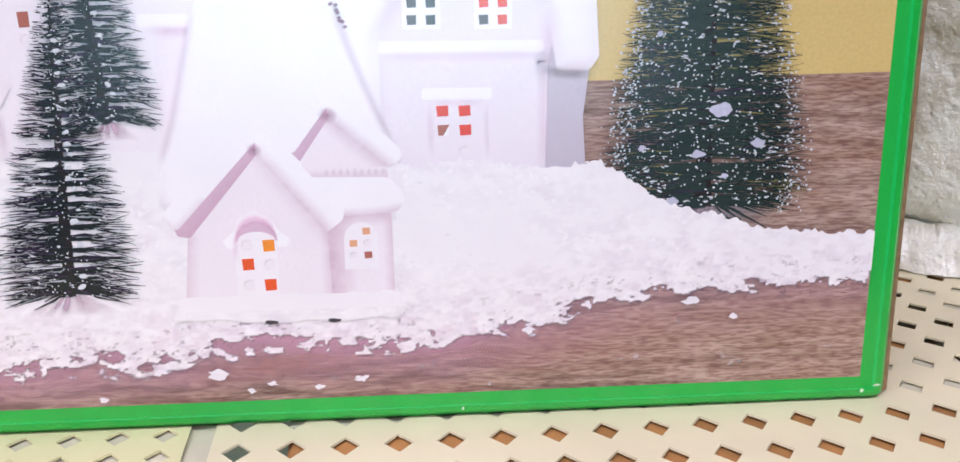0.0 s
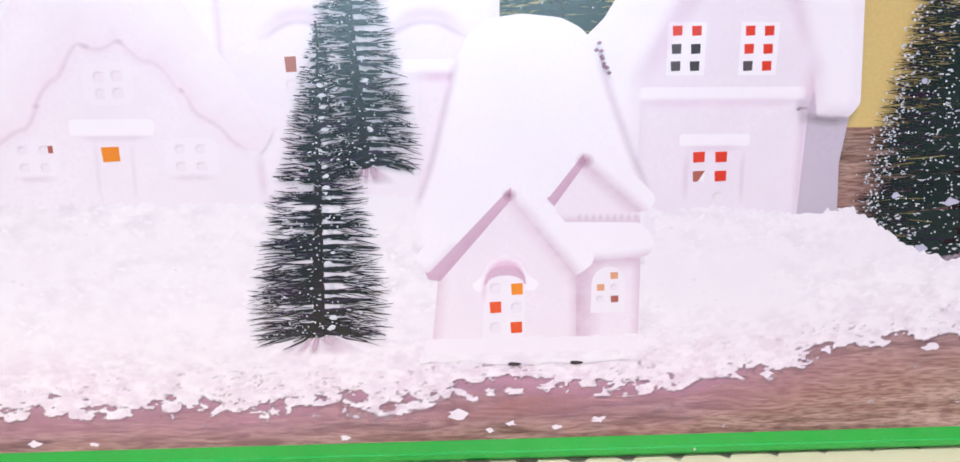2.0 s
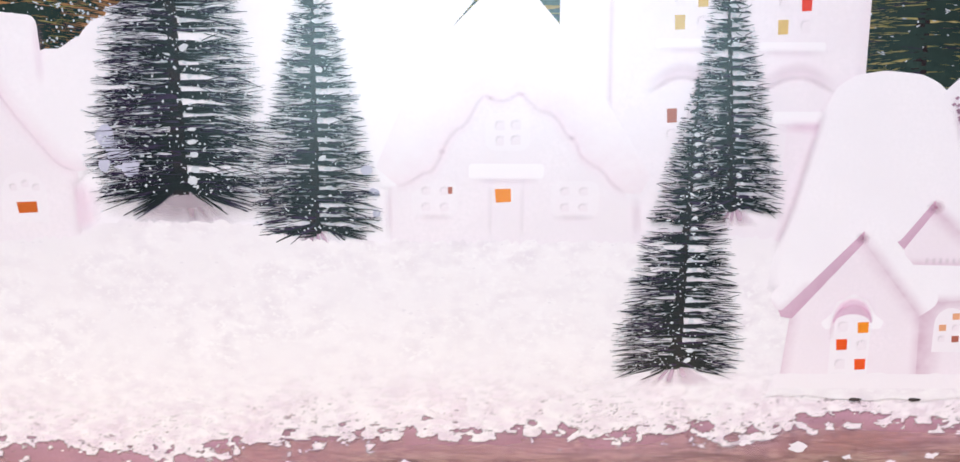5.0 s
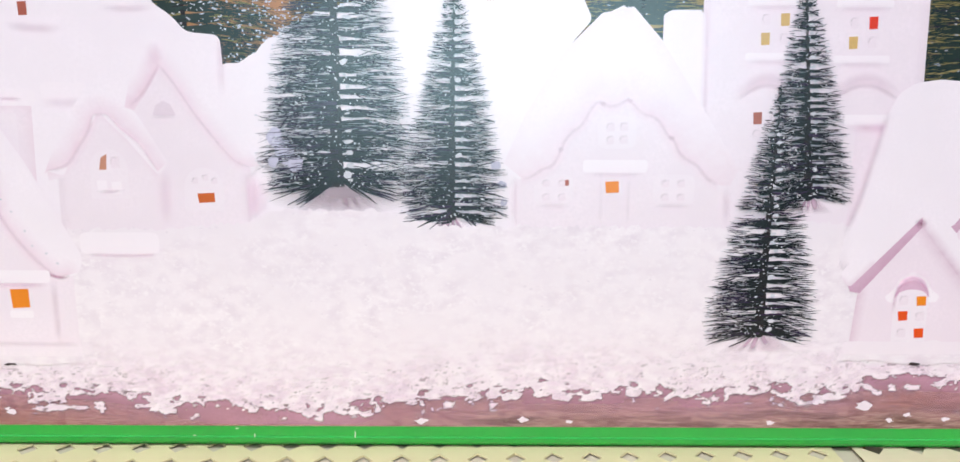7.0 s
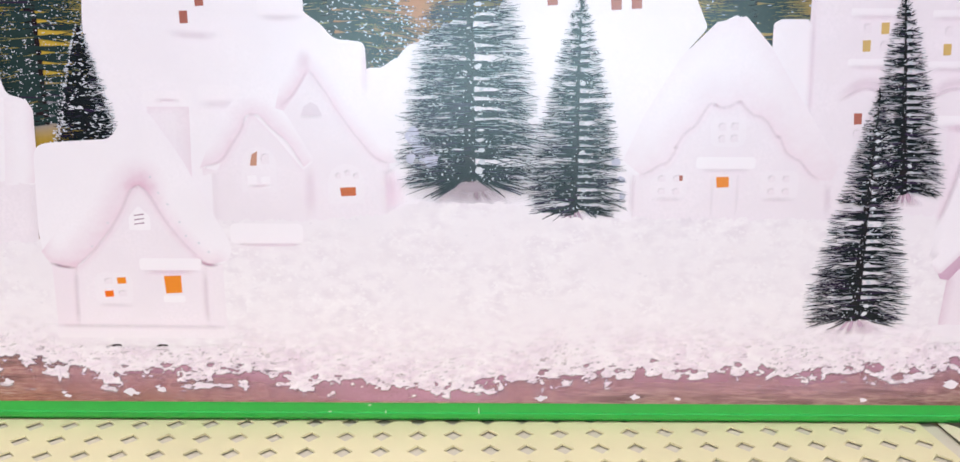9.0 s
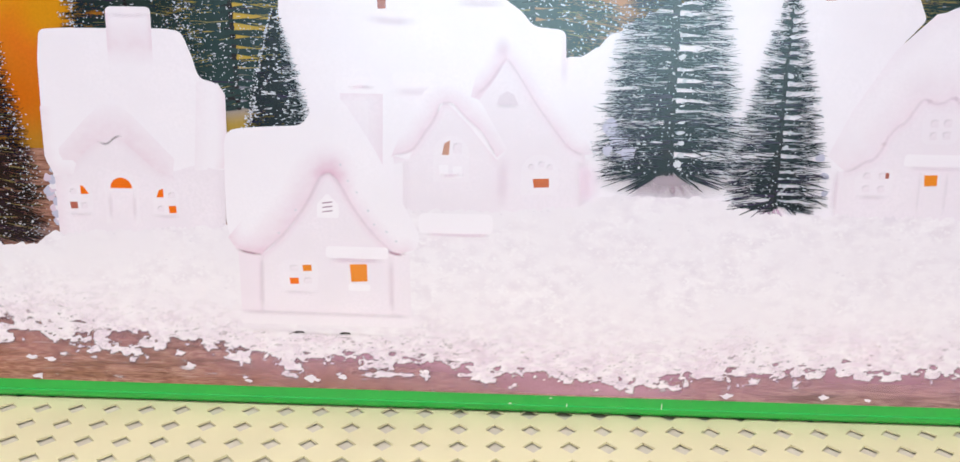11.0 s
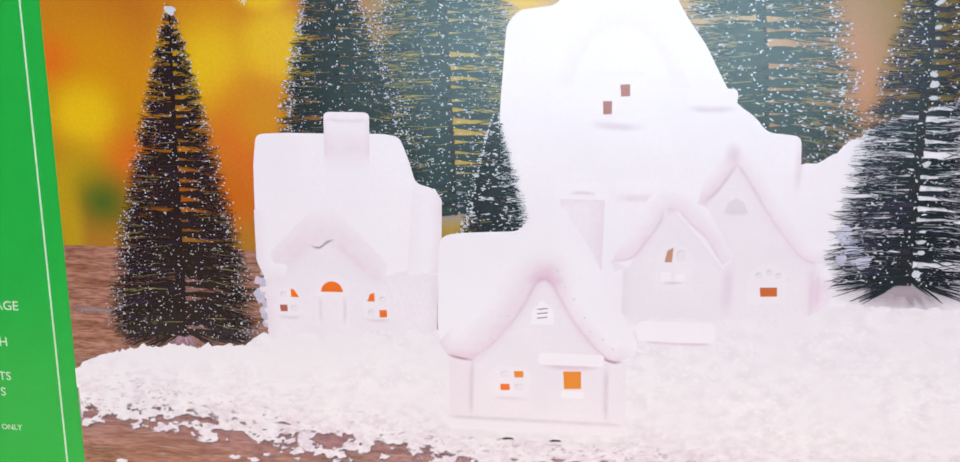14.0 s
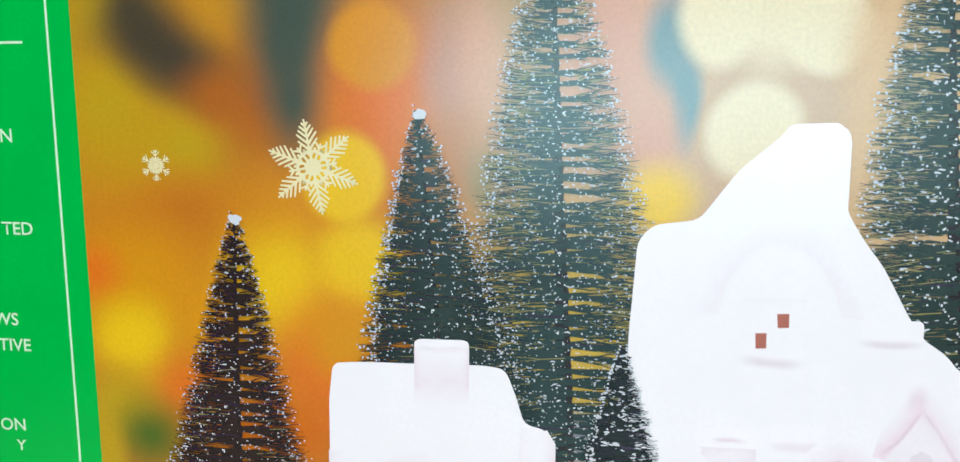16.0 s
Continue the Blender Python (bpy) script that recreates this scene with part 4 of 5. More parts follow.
soft_line("eave", [(562, 101), (568, 99.6), (575.4, 99.6)], 2.2, 6.6, GREYISH, B)
soft_line("eave", [(564, 117), (563.4, 109), (563, 100)], 4.0, 6.6, SHADE, B)
soft_line("gable_edge", [(518, 109), (529, 129), (538, 142)], 4.4, 6.6, SHADE, B)
soft_line("gable_edge", [(562, 117), (558, 129), (551, 142)], 3.0, 6.6, SHADE, B)
block("ledge", 516.6, 105.4, 562.4, 108.6, 6.5, TRIM, B, "straight white ledge between the storeys")
soft_line("ledge_edge", [(517.4, 104.6), (540, 104.4), (562, 104.8)], 2.2, 6.6, SHADE, B)
soft_line("wall_edge", [(562, 104), (562.4, 90), (563, 74)], 2.0, 6.6, SHADE, B)
block("window_hood", 529.5, 93, 548.4, 96.2, 6.5, TRIM, B)
soft_line("ledge_edge", [(531, 92.4), (539, 92.2), (547, 92.4)], 1.8, 6.6, SHADE, B)
soft_line("frame_edge", [(531.8, 92), (531.8, 84), (532, 78)], 1.6, 6.6, SHADE, B)
soft_line("frame_edge", [(547, 92), (547, 84), (547.4, 77)], 1.2, 6.6, SHADE, B)
for x_, z_, mat_ in ((535, 90, RED), (541, 90, RED), (535.3, 84.8, BRICK), (541.2, 84.8, RED), (541, 79, PANE)):
    pane(x_, z_, 3.3, 3.0, 6.8, mat_, B, "red window pane" if mat_ is RED else "dull window pane")
flat("pane_corner", [(535.2, 83.4), (536.9, 83.4), (536.9, 86.2)], 6.9, TRIM, B)
for col_, x_ in enumerate((527.2, 532.2, 546.2, 551.2)):
    for row_, z_ in enumerate((123, 118.4, 114)):
        lit_ = (row_ == 0) or (col_ == 3) or (col_ == 2 and row_ == 1)
        pane(x_, z_, 2.6, 2.6, 6.8, RED if lit_ else SOOT if col_ != 1 else DARK, B, "red window pane" if lit_ else "dark window pane")
for x_ in (529.8, 548.8):
    flat("window_frame", [(x_ - 5, 111.6), (x_ + 5, 111.6), (x_ + 5, 125.2), (x_ - 5, 125.2)], 6.55, TRIM, B, "raised white window frame")

# the left-hand house with a square chimney
H = house("printed_house", [(75, 60), (75, 92), (90, 102), (100, 105), (112, 102), (137, 92), (136, 60)], 8.0, WALL, "white ceramic cottage with a square chimney and orange windows")
roof(rounded([(75.4, 87), (72, 93), (72.6, 128), (74, 138.6), (84, 139.2), (97, 139.2), (99, 139.2), (114, 139.4), (118, 139.4), (124, 138.6), (127, 131), (129.4, 122.6), (136, 121), (138, 100), (137.4, 90), (126, 92), (117.4, 89), (110, 95.5), (103.4, 101.6), (96.4, 101.6), (89, 98.4), (81, 89)], 1, r=2.4), 8.3, H, "thick smooth snowy roof")
flat("chimney", rounded([(98.4, 131), (98, 145.8), (99.6, 146.6), (112.4, 146.6), (113.8, 145.8), (113.4, 131)], 1), 8.5, ROOF, H, "square white chimney")
chim_ = [(97.8, 126), (98, 144), (113.8, 144), (113.6, 126)]
shade("chimney_edge", chim_, [([(99, 134.4), (112.6, 134.4)], 8, 0.30, 1.0), ([(98, 133), (98, 143.6)], 2.4, 0.30, 1.4), ([(113.7, 133), (113.7, 143.6)], 2.4, 0.30, 1.4)], 8.6, H, ROOF_BLUSH)
soft_line("chimney_edge", [(98.6, 144), (106, 143.4), (113.4, 144)], 1.2, 8.7, SHADE, H)
low_ = [(79, 88), (84, 93), (89, 98), (96, 101.8), (101, 100), (108, 93.4), (113, 89), (118, 88)]
band_ = [(73.5, 93), (87, 107), (97, 116), (106, 108), (119, 94)] + low_[::-1]
shade("gable_band", band_, [(low_[1:-1], 12, 0.46, 0.9)], 8.66, H, ROOF_BLUSH)
shade("gable_band", [(75, 66)] + low_ + [(134, 66)], [(low_, 3.4, 0.20, 1.4)], 8.45, H, WALL_BLUSH)
annex_ = [(128.4, 121.6), (136, 121), (138.4, 117), (138.2, 98), (136.6, 91), (126, 90)]
shade("roof_edge", annex_, [([(128.4, 121.6), (127.6, 106), (126, 90)], 5, 0.13, 1.4), ([(138.4, 118), (138.2, 98), (136.6, 91)], 4, 0.34, 1.4)], 8.66, H, ROOF_BLUSH)
shade("roof_edge", [(72, 94), (72, 112), (90, 112), (82, 88), (75, 87)], [([(71.8, 112), (72, 94), (75.4, 88), (80, 88)], 5, 0.26, 1.4)], 8.66, H, ROOF_BLUSH)
shade("wall_edge", [(75, 64), (75, 90), (137, 90), (136, 64)], [([(75.4, 90), (75.4, 64)], 4, 0.24, 1.4)], 8.45, H, WALL_BLUSH)
soft_line("roof_crack", [(92, 99.6), (95, 98.6), (98, 101.4), (100.4, 102)], 0.7, 8.9, GREYISH, H)
flat("arch_trim", arch(99, 70, 12.5, 19.5), 8.4, FRAME, H, "raised white door arch")
flat("door", arch(99, 70, 9.0, 13), 8.6, WALL, H, "pale arched door")
soft_line("door_edge", [(94.6, 71), (94.6, 82)], 1.3, 8.7, SHADE, H)
soft_line("door_edge", [(103.4, 71), (103.4, 82)], 1.3, 8.7, SHADE, H)
flat("door_light", [(95, 83)] + [(99 - 4 * math.cos(math.pi * k / 8), 83 + 3.9 * math.sin(math.pi * k / 8)) for k in range(9)], 8.8, ORANGE, H, "half-round orange door light")
for x_, s_ in ((83.4, 1), (115, -1)):
    flat("window_frame", arch(x_, 73.2, 9.6, 11.4), 8.4, FRAME, H, "raised white window frame")
    soft_line("frame_edge", [(x_ - 4.6, 73.4), (x_, 72.8), (x_ + 4.6, 73.4)], 1.2, 8.6, SHADE, H)
flat("pane", [(84, 80.6), (87, 80.6), (85.2, 83.4), (84, 83.8)], 8.8, ORANGE, H, "orange window pane")
pane(81.2, 76.4, 2.8, 2.6, 8.8, BRICK, H, "brick-red window pane")
flat("pane", [(111.6, 80), (114.2, 80), (114.2, 83.2), (112.6, 82.6)], 8.8, ORANGE, H, "orange window pane")
pane(117.2, 75.6, 2.8, 2.8, 8.8, ORANGE, H, "orange window pane")
for x_, z_ in ((81.3, 81.4), (85, 76.4), (113, 75.8), (117.2, 80.8)):
    pane(x_, z_, 2.6, 2.4, 8.7, PANE, H, "dull white window pane")

# the double-gabled house
D = house("printed_house", [(200, 66), (200.6, 99), (215, 121), (226, 118), (236, 138), (246, 134), (263, 100), (264.4, 66)], 8.6, WALL, "white ceramic house with two gables and one orange window")
roof(rounded([(198, 100), (196.8, 97), (202.4, 95.6), (208, 106), (215.4, 116.4), (224, 107.6), (233.4, 96), (236.6, 99), (235, 103), (221, 127), (216, 127.4), (211, 124)], 1), 9.2, D, "snowy gable roof")
roof(rounded([(226, 117), (230, 124), (235, 133), (246, 119), (258.6, 98), (265, 96.4), (266, 99), (254, 120), (241, 143), (232, 144), (222, 128), (223, 120)], 1), 9.0, D, "snowy gable roof")
in1_ = [(197, 97), (204, 98.6), (208, 105), (212, 110.6), (213.4, 115.6), (218, 115.8), (222, 111), (228, 106), (233.4, 97)]
shade("gable_band", [(196, 96), (199, 103), (211, 125), (216, 128), (221, 127.6), (237, 100)] + in1_[::-1], [(in1_, 7, 0.36, 1.2)], 9.4, D, ROOF_ROSE)
shade("gable_band", [(200, 70)] + in1_ + [(236, 70)], [(in1_, 3, 0.18, 1.4)], 9.15, D, WALL_ROSE)
in2_ = [(226, 118.6), (231, 123), (236, 131.6)]
shade("gable_band", [(224, 118), (226.4, 128), (233.6, 139), (238, 138), (236.4, 131), (231, 122.4), (227, 117)], [(in2_, 6, 0.46, 1.1)], 9.5, D, ROOF_ROSE)
in3_ = [(236, 131.6), (241, 125), (246, 116.6), (254, 106), (259, 100), (264, 98.6)]
shade("gable_band", [(236, 140), (254, 121), (267, 99)] + in3_[::-1], [(in3_, 6, 0.34, 1.4)], 9.5, D, ROOF_ROSE)
shade("gable_band", [(228, 70), (228, 118)] + in3_ + [(264.6, 70)], [(in3_, 3, 0.16, 1.4)], 9.15, D, WALL_ROSE)
soft_line("gable_edge", in1_, 1.1, 9.75, SHADE, D)
soft_line("gable_edge", in2_, 1.1, 9.75, SHADE, D)
soft_line("gable_edge", in3_, 0.9, 9.75, SHADE, D)
soft_spot("ridge_spot", 234.8, 135, 3.4, 4.4, 9.8, SHADE, D)
soft_line("wall_edge", [(235.6, 98), (235.4, 88), (235.4, 79)], 3.4, 9.3, SHADE, D)
soft_line("wall_edge", [(264, 97), (264.4, 88), (264.6, 80)], 3.0, 9.3, SHADE_A, D)
flat("window_frame", arch(217.4, 88, 12.6, 16.4), 9.2, FRAME, D, "arched white window frame")
flat("pane", [(214.2, 97.6), (216.6, 97.6), (217, 102.8), (215, 101.6)], 9.6, DUSTY, D, "dusty orange pane in an arched window")
for x_, z_ in ((219.6, 100), (214.8, 92), (219.6, 91.6)):
    pane(x_, z_, 3.4, 4.2, 9.5, PANE if z_ > 95 else TRIM, D, "white window pane")
soft_line("frame_edge", [(213, 90.4), (217, 90.2), (221.8, 90.6)], 0.9, 9.55, SHADE_A, D)
flat("door_hood", arch(248.4, 84, 13, 14.4), 9.2, FRAME, D, "arched white hood")
pane(249, 88.3, 5.8, 3.4, 9.6, BURNT, D, "orange window pane")
for x_, z_ in ((245.6, 94), (249, 95), (252, 94)):
    pane(x_, z_, 2.2, 2.2, 9.5, PANE, D)
flat("pane", [(233, 115.4), (240.6, 115.4), (239, 119), (236.6, 120.2), (234, 118.6)], 9.5, PANE, D, "small half-round white window")
soft_line("frame_edge", [(232.6, 115), (240.8, 115)], 1.1, 9.6, SHADE, D)
block("step", 206, 69.2, 232.4, 76.6, 10.7, TRIM, D, "low white step")
soft_line("step_edge", [(208, 69), (220, 68.6), (232, 69)], 1.0, 10.9, SHADE_A, D)

# the wide house with a scalloped gable
wave = [(353, 95), (356, 95.4), (360, 98.4), (362.6, 98.8), (365, 102.6), (366, 106), (369, 110.4), (371.6, 111.6), (374, 115.4), (375.4, 118.4), (377.6, 120.4), (380, 118.6), (384, 118.8), (387, 121.2), (389, 119), (392, 116), (395.6, 115.2), (398, 113), (400, 109.4), (402.6, 107.4), (404, 103.4), (406.6, 101.2), (410.4, 99.4), (413, 95.4), (417, 93)]
C_ = house("printed_house", [(351, 66), (350.4, 96)] + wave + [(420, 95), (421, 66)], 7.6, WALL, "wide white ceramic cottage with a scalloped snowy gable", rim=False)
roof(rounded(wave + [(421, 92.6), (423, 97), (410, 118), (397, 138), (389, 148), (384.6, 150.4), (379, 147.6), (368, 138), (354, 116), (347, 100), (348.6, 94)], 1), 8.2, C_, "thick scalloped snowy roof")
soft_line("gable_edge", wave, 1.1, 8.7, SHADE, C_)
shade("roof_band", wave + [(421, 92.6), (424, 98), (410, 120), (397, 140), (388, 150), (378, 148), (366, 136), (354, 116), (347, 100)], [(wave, 14, 0.32, 1.1), (wave[16:] + [(421, 94)], 11, 0.14, 1.4), ([(348, 104), (354, 117), (367, 137), (379, 148), (386, 150), (397, 139), (410, 119), (422, 98)], 6, 0.12, 1.0)], 8.5, C_, ROOF_BLUSH)
shade("wall_tone", [(351, 70)] + wave + [(420, 70)], [(wave, 3.0, 0.22, 1.4)], 8.0, C_, WALL_BLUSH)
for x_, z_ in ((379, 119.4), (387.4, 120.4), (401.6, 108.4), (365.6, 104.6)):
    soft_spot("roof_dent", x_, z_, 1.5, 1.0, 8.75, SHADE, C_)
soft_line("wall_edge", [(350.6, 96), (350.4, 86), (350.6, 79)], 1.8, 8.6, SHADE, C_)
soft_line("wall_edge", [(420, 92), (420.6, 80)], 2.2, 8.6, SHADE, C_)
block("window_frame", 377.6, 104.8, 390, 115.4, 8.0, FRAME, C_, "raised white window frame")
for x_, z_, w_ in ((381.6, 111.8, 3), (386, 112, 3), (381.6, 107.6, 2.6), (386, 107.8, 3)):
    pane(x_, z_, w_, 3.0, 8.4, PANE, C_, "dull white window pane")
block("lintel", 373, 97.0, 394, 101.2, 8.0, TRIM, C_, "rounded white lintel")
soft_line("ledge_edge", [(374, 96.6), (383, 96.2), (393, 96.6)], 1.4, 8.4, SHADE, C_)
pane(382.6, 92.2, 4.6, 4.0, 8.6, AMBER, C_, "amber window pane")
soft_line("frame_edge", [(379, 96), (379, 80)], 1.2, 8.4, FAINT, C_)
soft_line("frame_edge", [(388, 96), (388, 80)], 1.2, 8.4, FAINT, C_)
for x0_, x1_ in ((358, 369), (397, 408.6)):
    block("window_frame", x0_ - 1, 86, x1_ + 1, 96.4, 8.0, FRAME, C_, "raised white window frame")
    soft_line("frame_edge", [(x0_, 86), (x1_, 86)], 1.4, 8.4, SHADE, C_)
    for q_ in range(2):
        for r_ in range(2):
            pane(x0_ + 3 + 5.2 * q_, 93.4 - 4.6 * r_, 2.8, 2.6, 8.4, PANE, C_, "dull white window pane")
pane(367.8, 93.6, 1.3, 2.0, 8.6, BRICK, C_, "small brick-red pane")

# the front left cottage
E_ = house("printed_house", [(141, 34), (140.4, 66), (151, 67), (173, 93), (195, 67), (202.6, 66), (203.4, 34)], 11.6, WALL, "white ceramic cottage with a thick snowy gable roof", rim=False)
flat("side_wall", [(141, 34), (140.4, 64), (149, 62), (148.6, 36)], 11.9, WALL_A, E_, "pinkish side wall")
roof(rounded([(137.2, 101), (138.4, 104), (141, 105.4), (150, 106.2), (165, 107), (170, 114.6), (175, 119), (180, 115.6), (190, 100), (206.6, 68), (205, 62.4), (198.4, 60.4), (190.6, 67.4), (184, 77), (177, 88), (173.2, 91.4), (169.6, 88.4), (161.6, 72), (150.6, 60.4), (146, 60), (138, 65), (136.6, 72), (137, 90)], 1, r=2.6), 12.2, E_, "thick smooth snowy gable roof")
in_ = [(149, 60), (157, 67), (163, 74.6), (167, 80.6), (170.6, 88.6), (174, 90.6), (177, 88), (183, 77), (189, 69), (197, 61), (201, 62)]
roof_ = [(137, 66), (140, 61.4), (149, 59.6)] + in_ + [(205, 63), (207, 69), (190, 102), (180, 117), (175, 120), (168, 115), (152, 84)]
shade("gable_band", roof_, [(in_[:6], 11, 0.42, 1.1), (in_[5:], 6, 0.34, 1.2), ([(172.4, 90), (174, 92.4), (175.6, 89.6)], 6, 0.55, 1.2), ([(136.8, 82), (137, 68), (140, 62), (149, 60)], 6, 0.38, 1.4)], 12.5, E_, ROOF_ROSE)
shade("wall_tone", [(149, 36)] + in_[:-1] + [(201, 36)], [(in_, 3.0, 0.26, 1.4)], 12.05, E_, WALL_ROSE)
soft_line("gable_edge", in_, 1.2, 12.75, SHADE, E_)
soft_line("gable_edge", [(140, 61.6), (144, 60.4), (149, 59.8)], 0.9, 12.7, SMUDGE, E_)
soft_line("gable_edge", [(193.6, 63), (198, 60.8), (201.6, 61.6)], 0.9, 12.7, SMUDGE, E_)
rng_ = random.Random(14)
for x_, z_ in ((178.4, 93.4), (188, 77), (194.6, 69.4), (190, 72), (184, 83.6), (155.6, 68), (162, 76.6), (181, 87.6), (198, 66)):
    flat("glint", [(x_ + rng_.uniform(0.3, 0.6) * math.cos(k * 1.05), z_ + rng_.uniform(0.25, 0.5) * math.sin(k * 1.05)) for k in range(6)], 12.8, FROST, E_)
soft_line("wall_edge", [(149, 60), (148.6, 48), (148.6, 38)], 1.6, 12.02, RIM, E_)
soft_line("wall_edge", [(196, 60), (196, 48), (196.4, 38)], 1.8, 12.02, RIM, E_)
flat("attic_window", rounded([(169.6, 74), (177.4, 74), (177.4, 79), (173.4, 83), (169.6, 79)], 1), 12.2, TRIM, E_, "small white attic window")
for z_ in (76, 77.6, 79.2):
    flat("slat", [(171.6, z_), (175.2, z_ + 0.5), (175.2, z_ + 0.9), (171.6, z_ + 0.4)], 12.5, GAP, E_)
block("window_frame", 155.4, 46.2, 169.4, 58.2, 12.0, FRAME, E_, "raised white window frame")
for x_, z_, mat_ in ((165.4, 55.2, AMBER), (160.6, 50.2, ORANGE), (160.6, 55, PANE), (165.6, 50.4, PANE)):
    pane(x_, z_, 3.4, 2.5, 12.5, mat_, E_, "amber window pane" if mat_ is not PANE else "dull white window pane")
soft_line("frame_edge", [(156, 46), (169, 45.8)], 1.4, 12.4, SHADE, E_)
block("lintel", 172.4, 59.2, 195, 63.6, 12.9, TRIM, E_, "rounded white lintel")
soft_line("ledge_edge", [(173, 58.8), (183, 58.4), (194, 58.8)], 1.8, 12.8, SHADE_A, E_)
pane(184.2, 53.8, 6.4, 6.8, 12.5, AMBER, E_, "amber window pane")
block("sill", 180.4, 47, 188.4, 49.6, 12.4, TRIM, E_)
flat("base", rounded(torn([(139, 30.6), (139.6, 36.6), (146, 38), (175, 38.2), (200, 37.8), (204.4, 36), (204.6, 31), (172, 30.4)], 3, 0.8, random.Random(4)), 1, r=1.2), 12.6, SNOW, E_, "rounded white base")
block("base_edge", 140.4, 33.4, 203.8, 37.8, 12.75, FRAME, E_, "rounded upper edge of the base")
soft_line("base_edge", [(140, 38), (170, 37.8), (203, 37.6)], 1.4, 12.8, RIM, E_)
for x_ in (161.6, 178.6):
    flat("drain_gap", [(x_ - 2.2, 30.3), (x_ - 0.8, 30.0), (x_ + 0.4, 30.3), (x_ + 2.4, 30.2), (x_ + 1.9, 30.9), (x_ - 0.6, 31.0)], 13.4, DARK, E_, "dark gap under the base")

# the front right house with the domed roof
A = house("printed_house", rounded([(458, 66), (460, 76), (464, 88), (468, 105), (470.6, 116), (474, 123), (479, 126.2), (487, 127.4), (497, 126.4), (502, 124), (506, 120), (510, 108), (518, 88), (523, 79), (522, 60), (470, 58)], 2), 10.9, ROOF, "white ceramic house with a domed snowy roof")
soft_line("roof_edge", [(506.6, 119), (510, 108), (518, 88), (522, 80)], 2.0, 11.2, RIM, A)
soft_line("roof_edge", [(460, 77), (464, 88), (468, 105), (471, 117)], 1.8, 11.2, RIM, A)
gable_ = [(463.4, 33), (465.6, 57), (484.8, 80), (503, 57.4), (504, 33)]
side_ = [(503, 33), (503, 66), (520.6, 66), (521.2, 33)]
upper_ = [(496.6, 77.6), (504.2, 89), (520, 76), (520, 69), (499, 69)]
flat("side_wall", side_, 11.7, WALL_A, A, "pinkish side wall")
flat("gable_wall", gable_, 11.9, WALL_A, A, "pinkish gable wall")
flat("upper_gable", upper_, 11.5, WALL_A, A, "pinkish upper gable")
shade("wall_tone", side_, [([(503.6, 36), (504.2, 61)], 7.5, 0.62, 1.1), ([(521, 36), (520.8, 60)], 3.0, 0.45, 1.4), ([(504, 62), (521, 62)], 3.6, 0.50, 1.4)], 12.1, A, WALL_MAUVE)
shade("wall_tone", gable_, [([(463.4, 36), (465.4, 57)], 4.2, 0.42, 1.4), ([(503.6, 36), (503, 57.4)], 2.6, 0.34, 1.4), ([(485, 79.6), (494, 68.4), (503, 57.4)], 4.5, 0.30, 1.4)], 12.2, A, WALL_MAUVE)
shade("wall_tone", upper_, [([(504.2, 88.6), (512, 82), (520, 75.4)], 4.0, 0.42, 1.4)], 11.7, A, WALL_MAUVE)
flat("eave", [(461.6, 60.4), (463, 57.2), (466.2, 56.6), (485, 79), (485, 83.6), (482.4, 83.4)], 12.4, EAVE, A, "shaded underside of the eaves")
shade("eave_tone", [(461.6, 60.4), (463, 57.2), (466.2, 56.6), (485, 79), (485, 83.6), (482.4, 83.4)], [([(485, 79), (466.2, 56.6), (463, 57)], 4.6, 0.5, 0.8)], 12.5, A, EAVE_MAUVE)
flat("eave", [(493.4, 80.6), (496.6, 77.2), (504.4, 88.4), (505, 93), (502.4, 92.6)], 12.1, EAVE, A, "shaded underside of the eaves")
shade("eave_tone", [(493.4, 80.6), (496.6, 77.2), (504.4, 88.4), (505, 93), (502.4, 92.6)], [([(504.4, 88.4), (496.6, 77.2)], 4.6, 0.45, 0.8)], 12.2, A, EAVE_MAUVE)
roll_ = rounded([(504, 94.4), (507.6, 94.8), (523.6, 80), (523.8, 77.4), (520.6, 75), (518, 76.6), (504.4, 88.6)], 1, r=1.5)
flat("roof", roll_, 12.3, ROOF, A, "rounded snowy roof edge")
shade("roof_tone", roll_, [([(504.4, 88.4), (511, 82.8), (520, 75)], 3.4, 0.55, 1.4)], 12.45, A, ROOF_MAUVE)
roll_ = rounded([(498.4, 90.4), (503, 96), (507, 95.8), (505, 92.6), (494.9, 79.2), (491.6, 80)], 1, r=1.2)
flat("roof", roll_, 12.35, ROOF, A, "rounded snowy roof edge")
roll_ = rounded([(485, 85.2), (488.6, 84.6), (508, 64), (507.6, 60.8), (504, 58), (502.6, 57.4), (485, 79.2)], 1, r=1.6)
flat("roof", roll_, 12.8, ROOF, A, "rounded snowy roof edge")
shade("roof_tone", roll_, [([(485, 79), (494, 68.2), (503, 57.2)], 3.8, 0.50, 1.4)], 12.9, A, ROOF_MAUVE)
roll_ = rounded([(459.6, 64), (460.4, 60.6), (462.8, 58.6), (485.4, 83), (487, 86), (484.4, 87), (481.4, 85.4)], 1, r=1.4)
flat("roof", roll_, 12.85, ROOF, A, "rounded snowy roof edge")
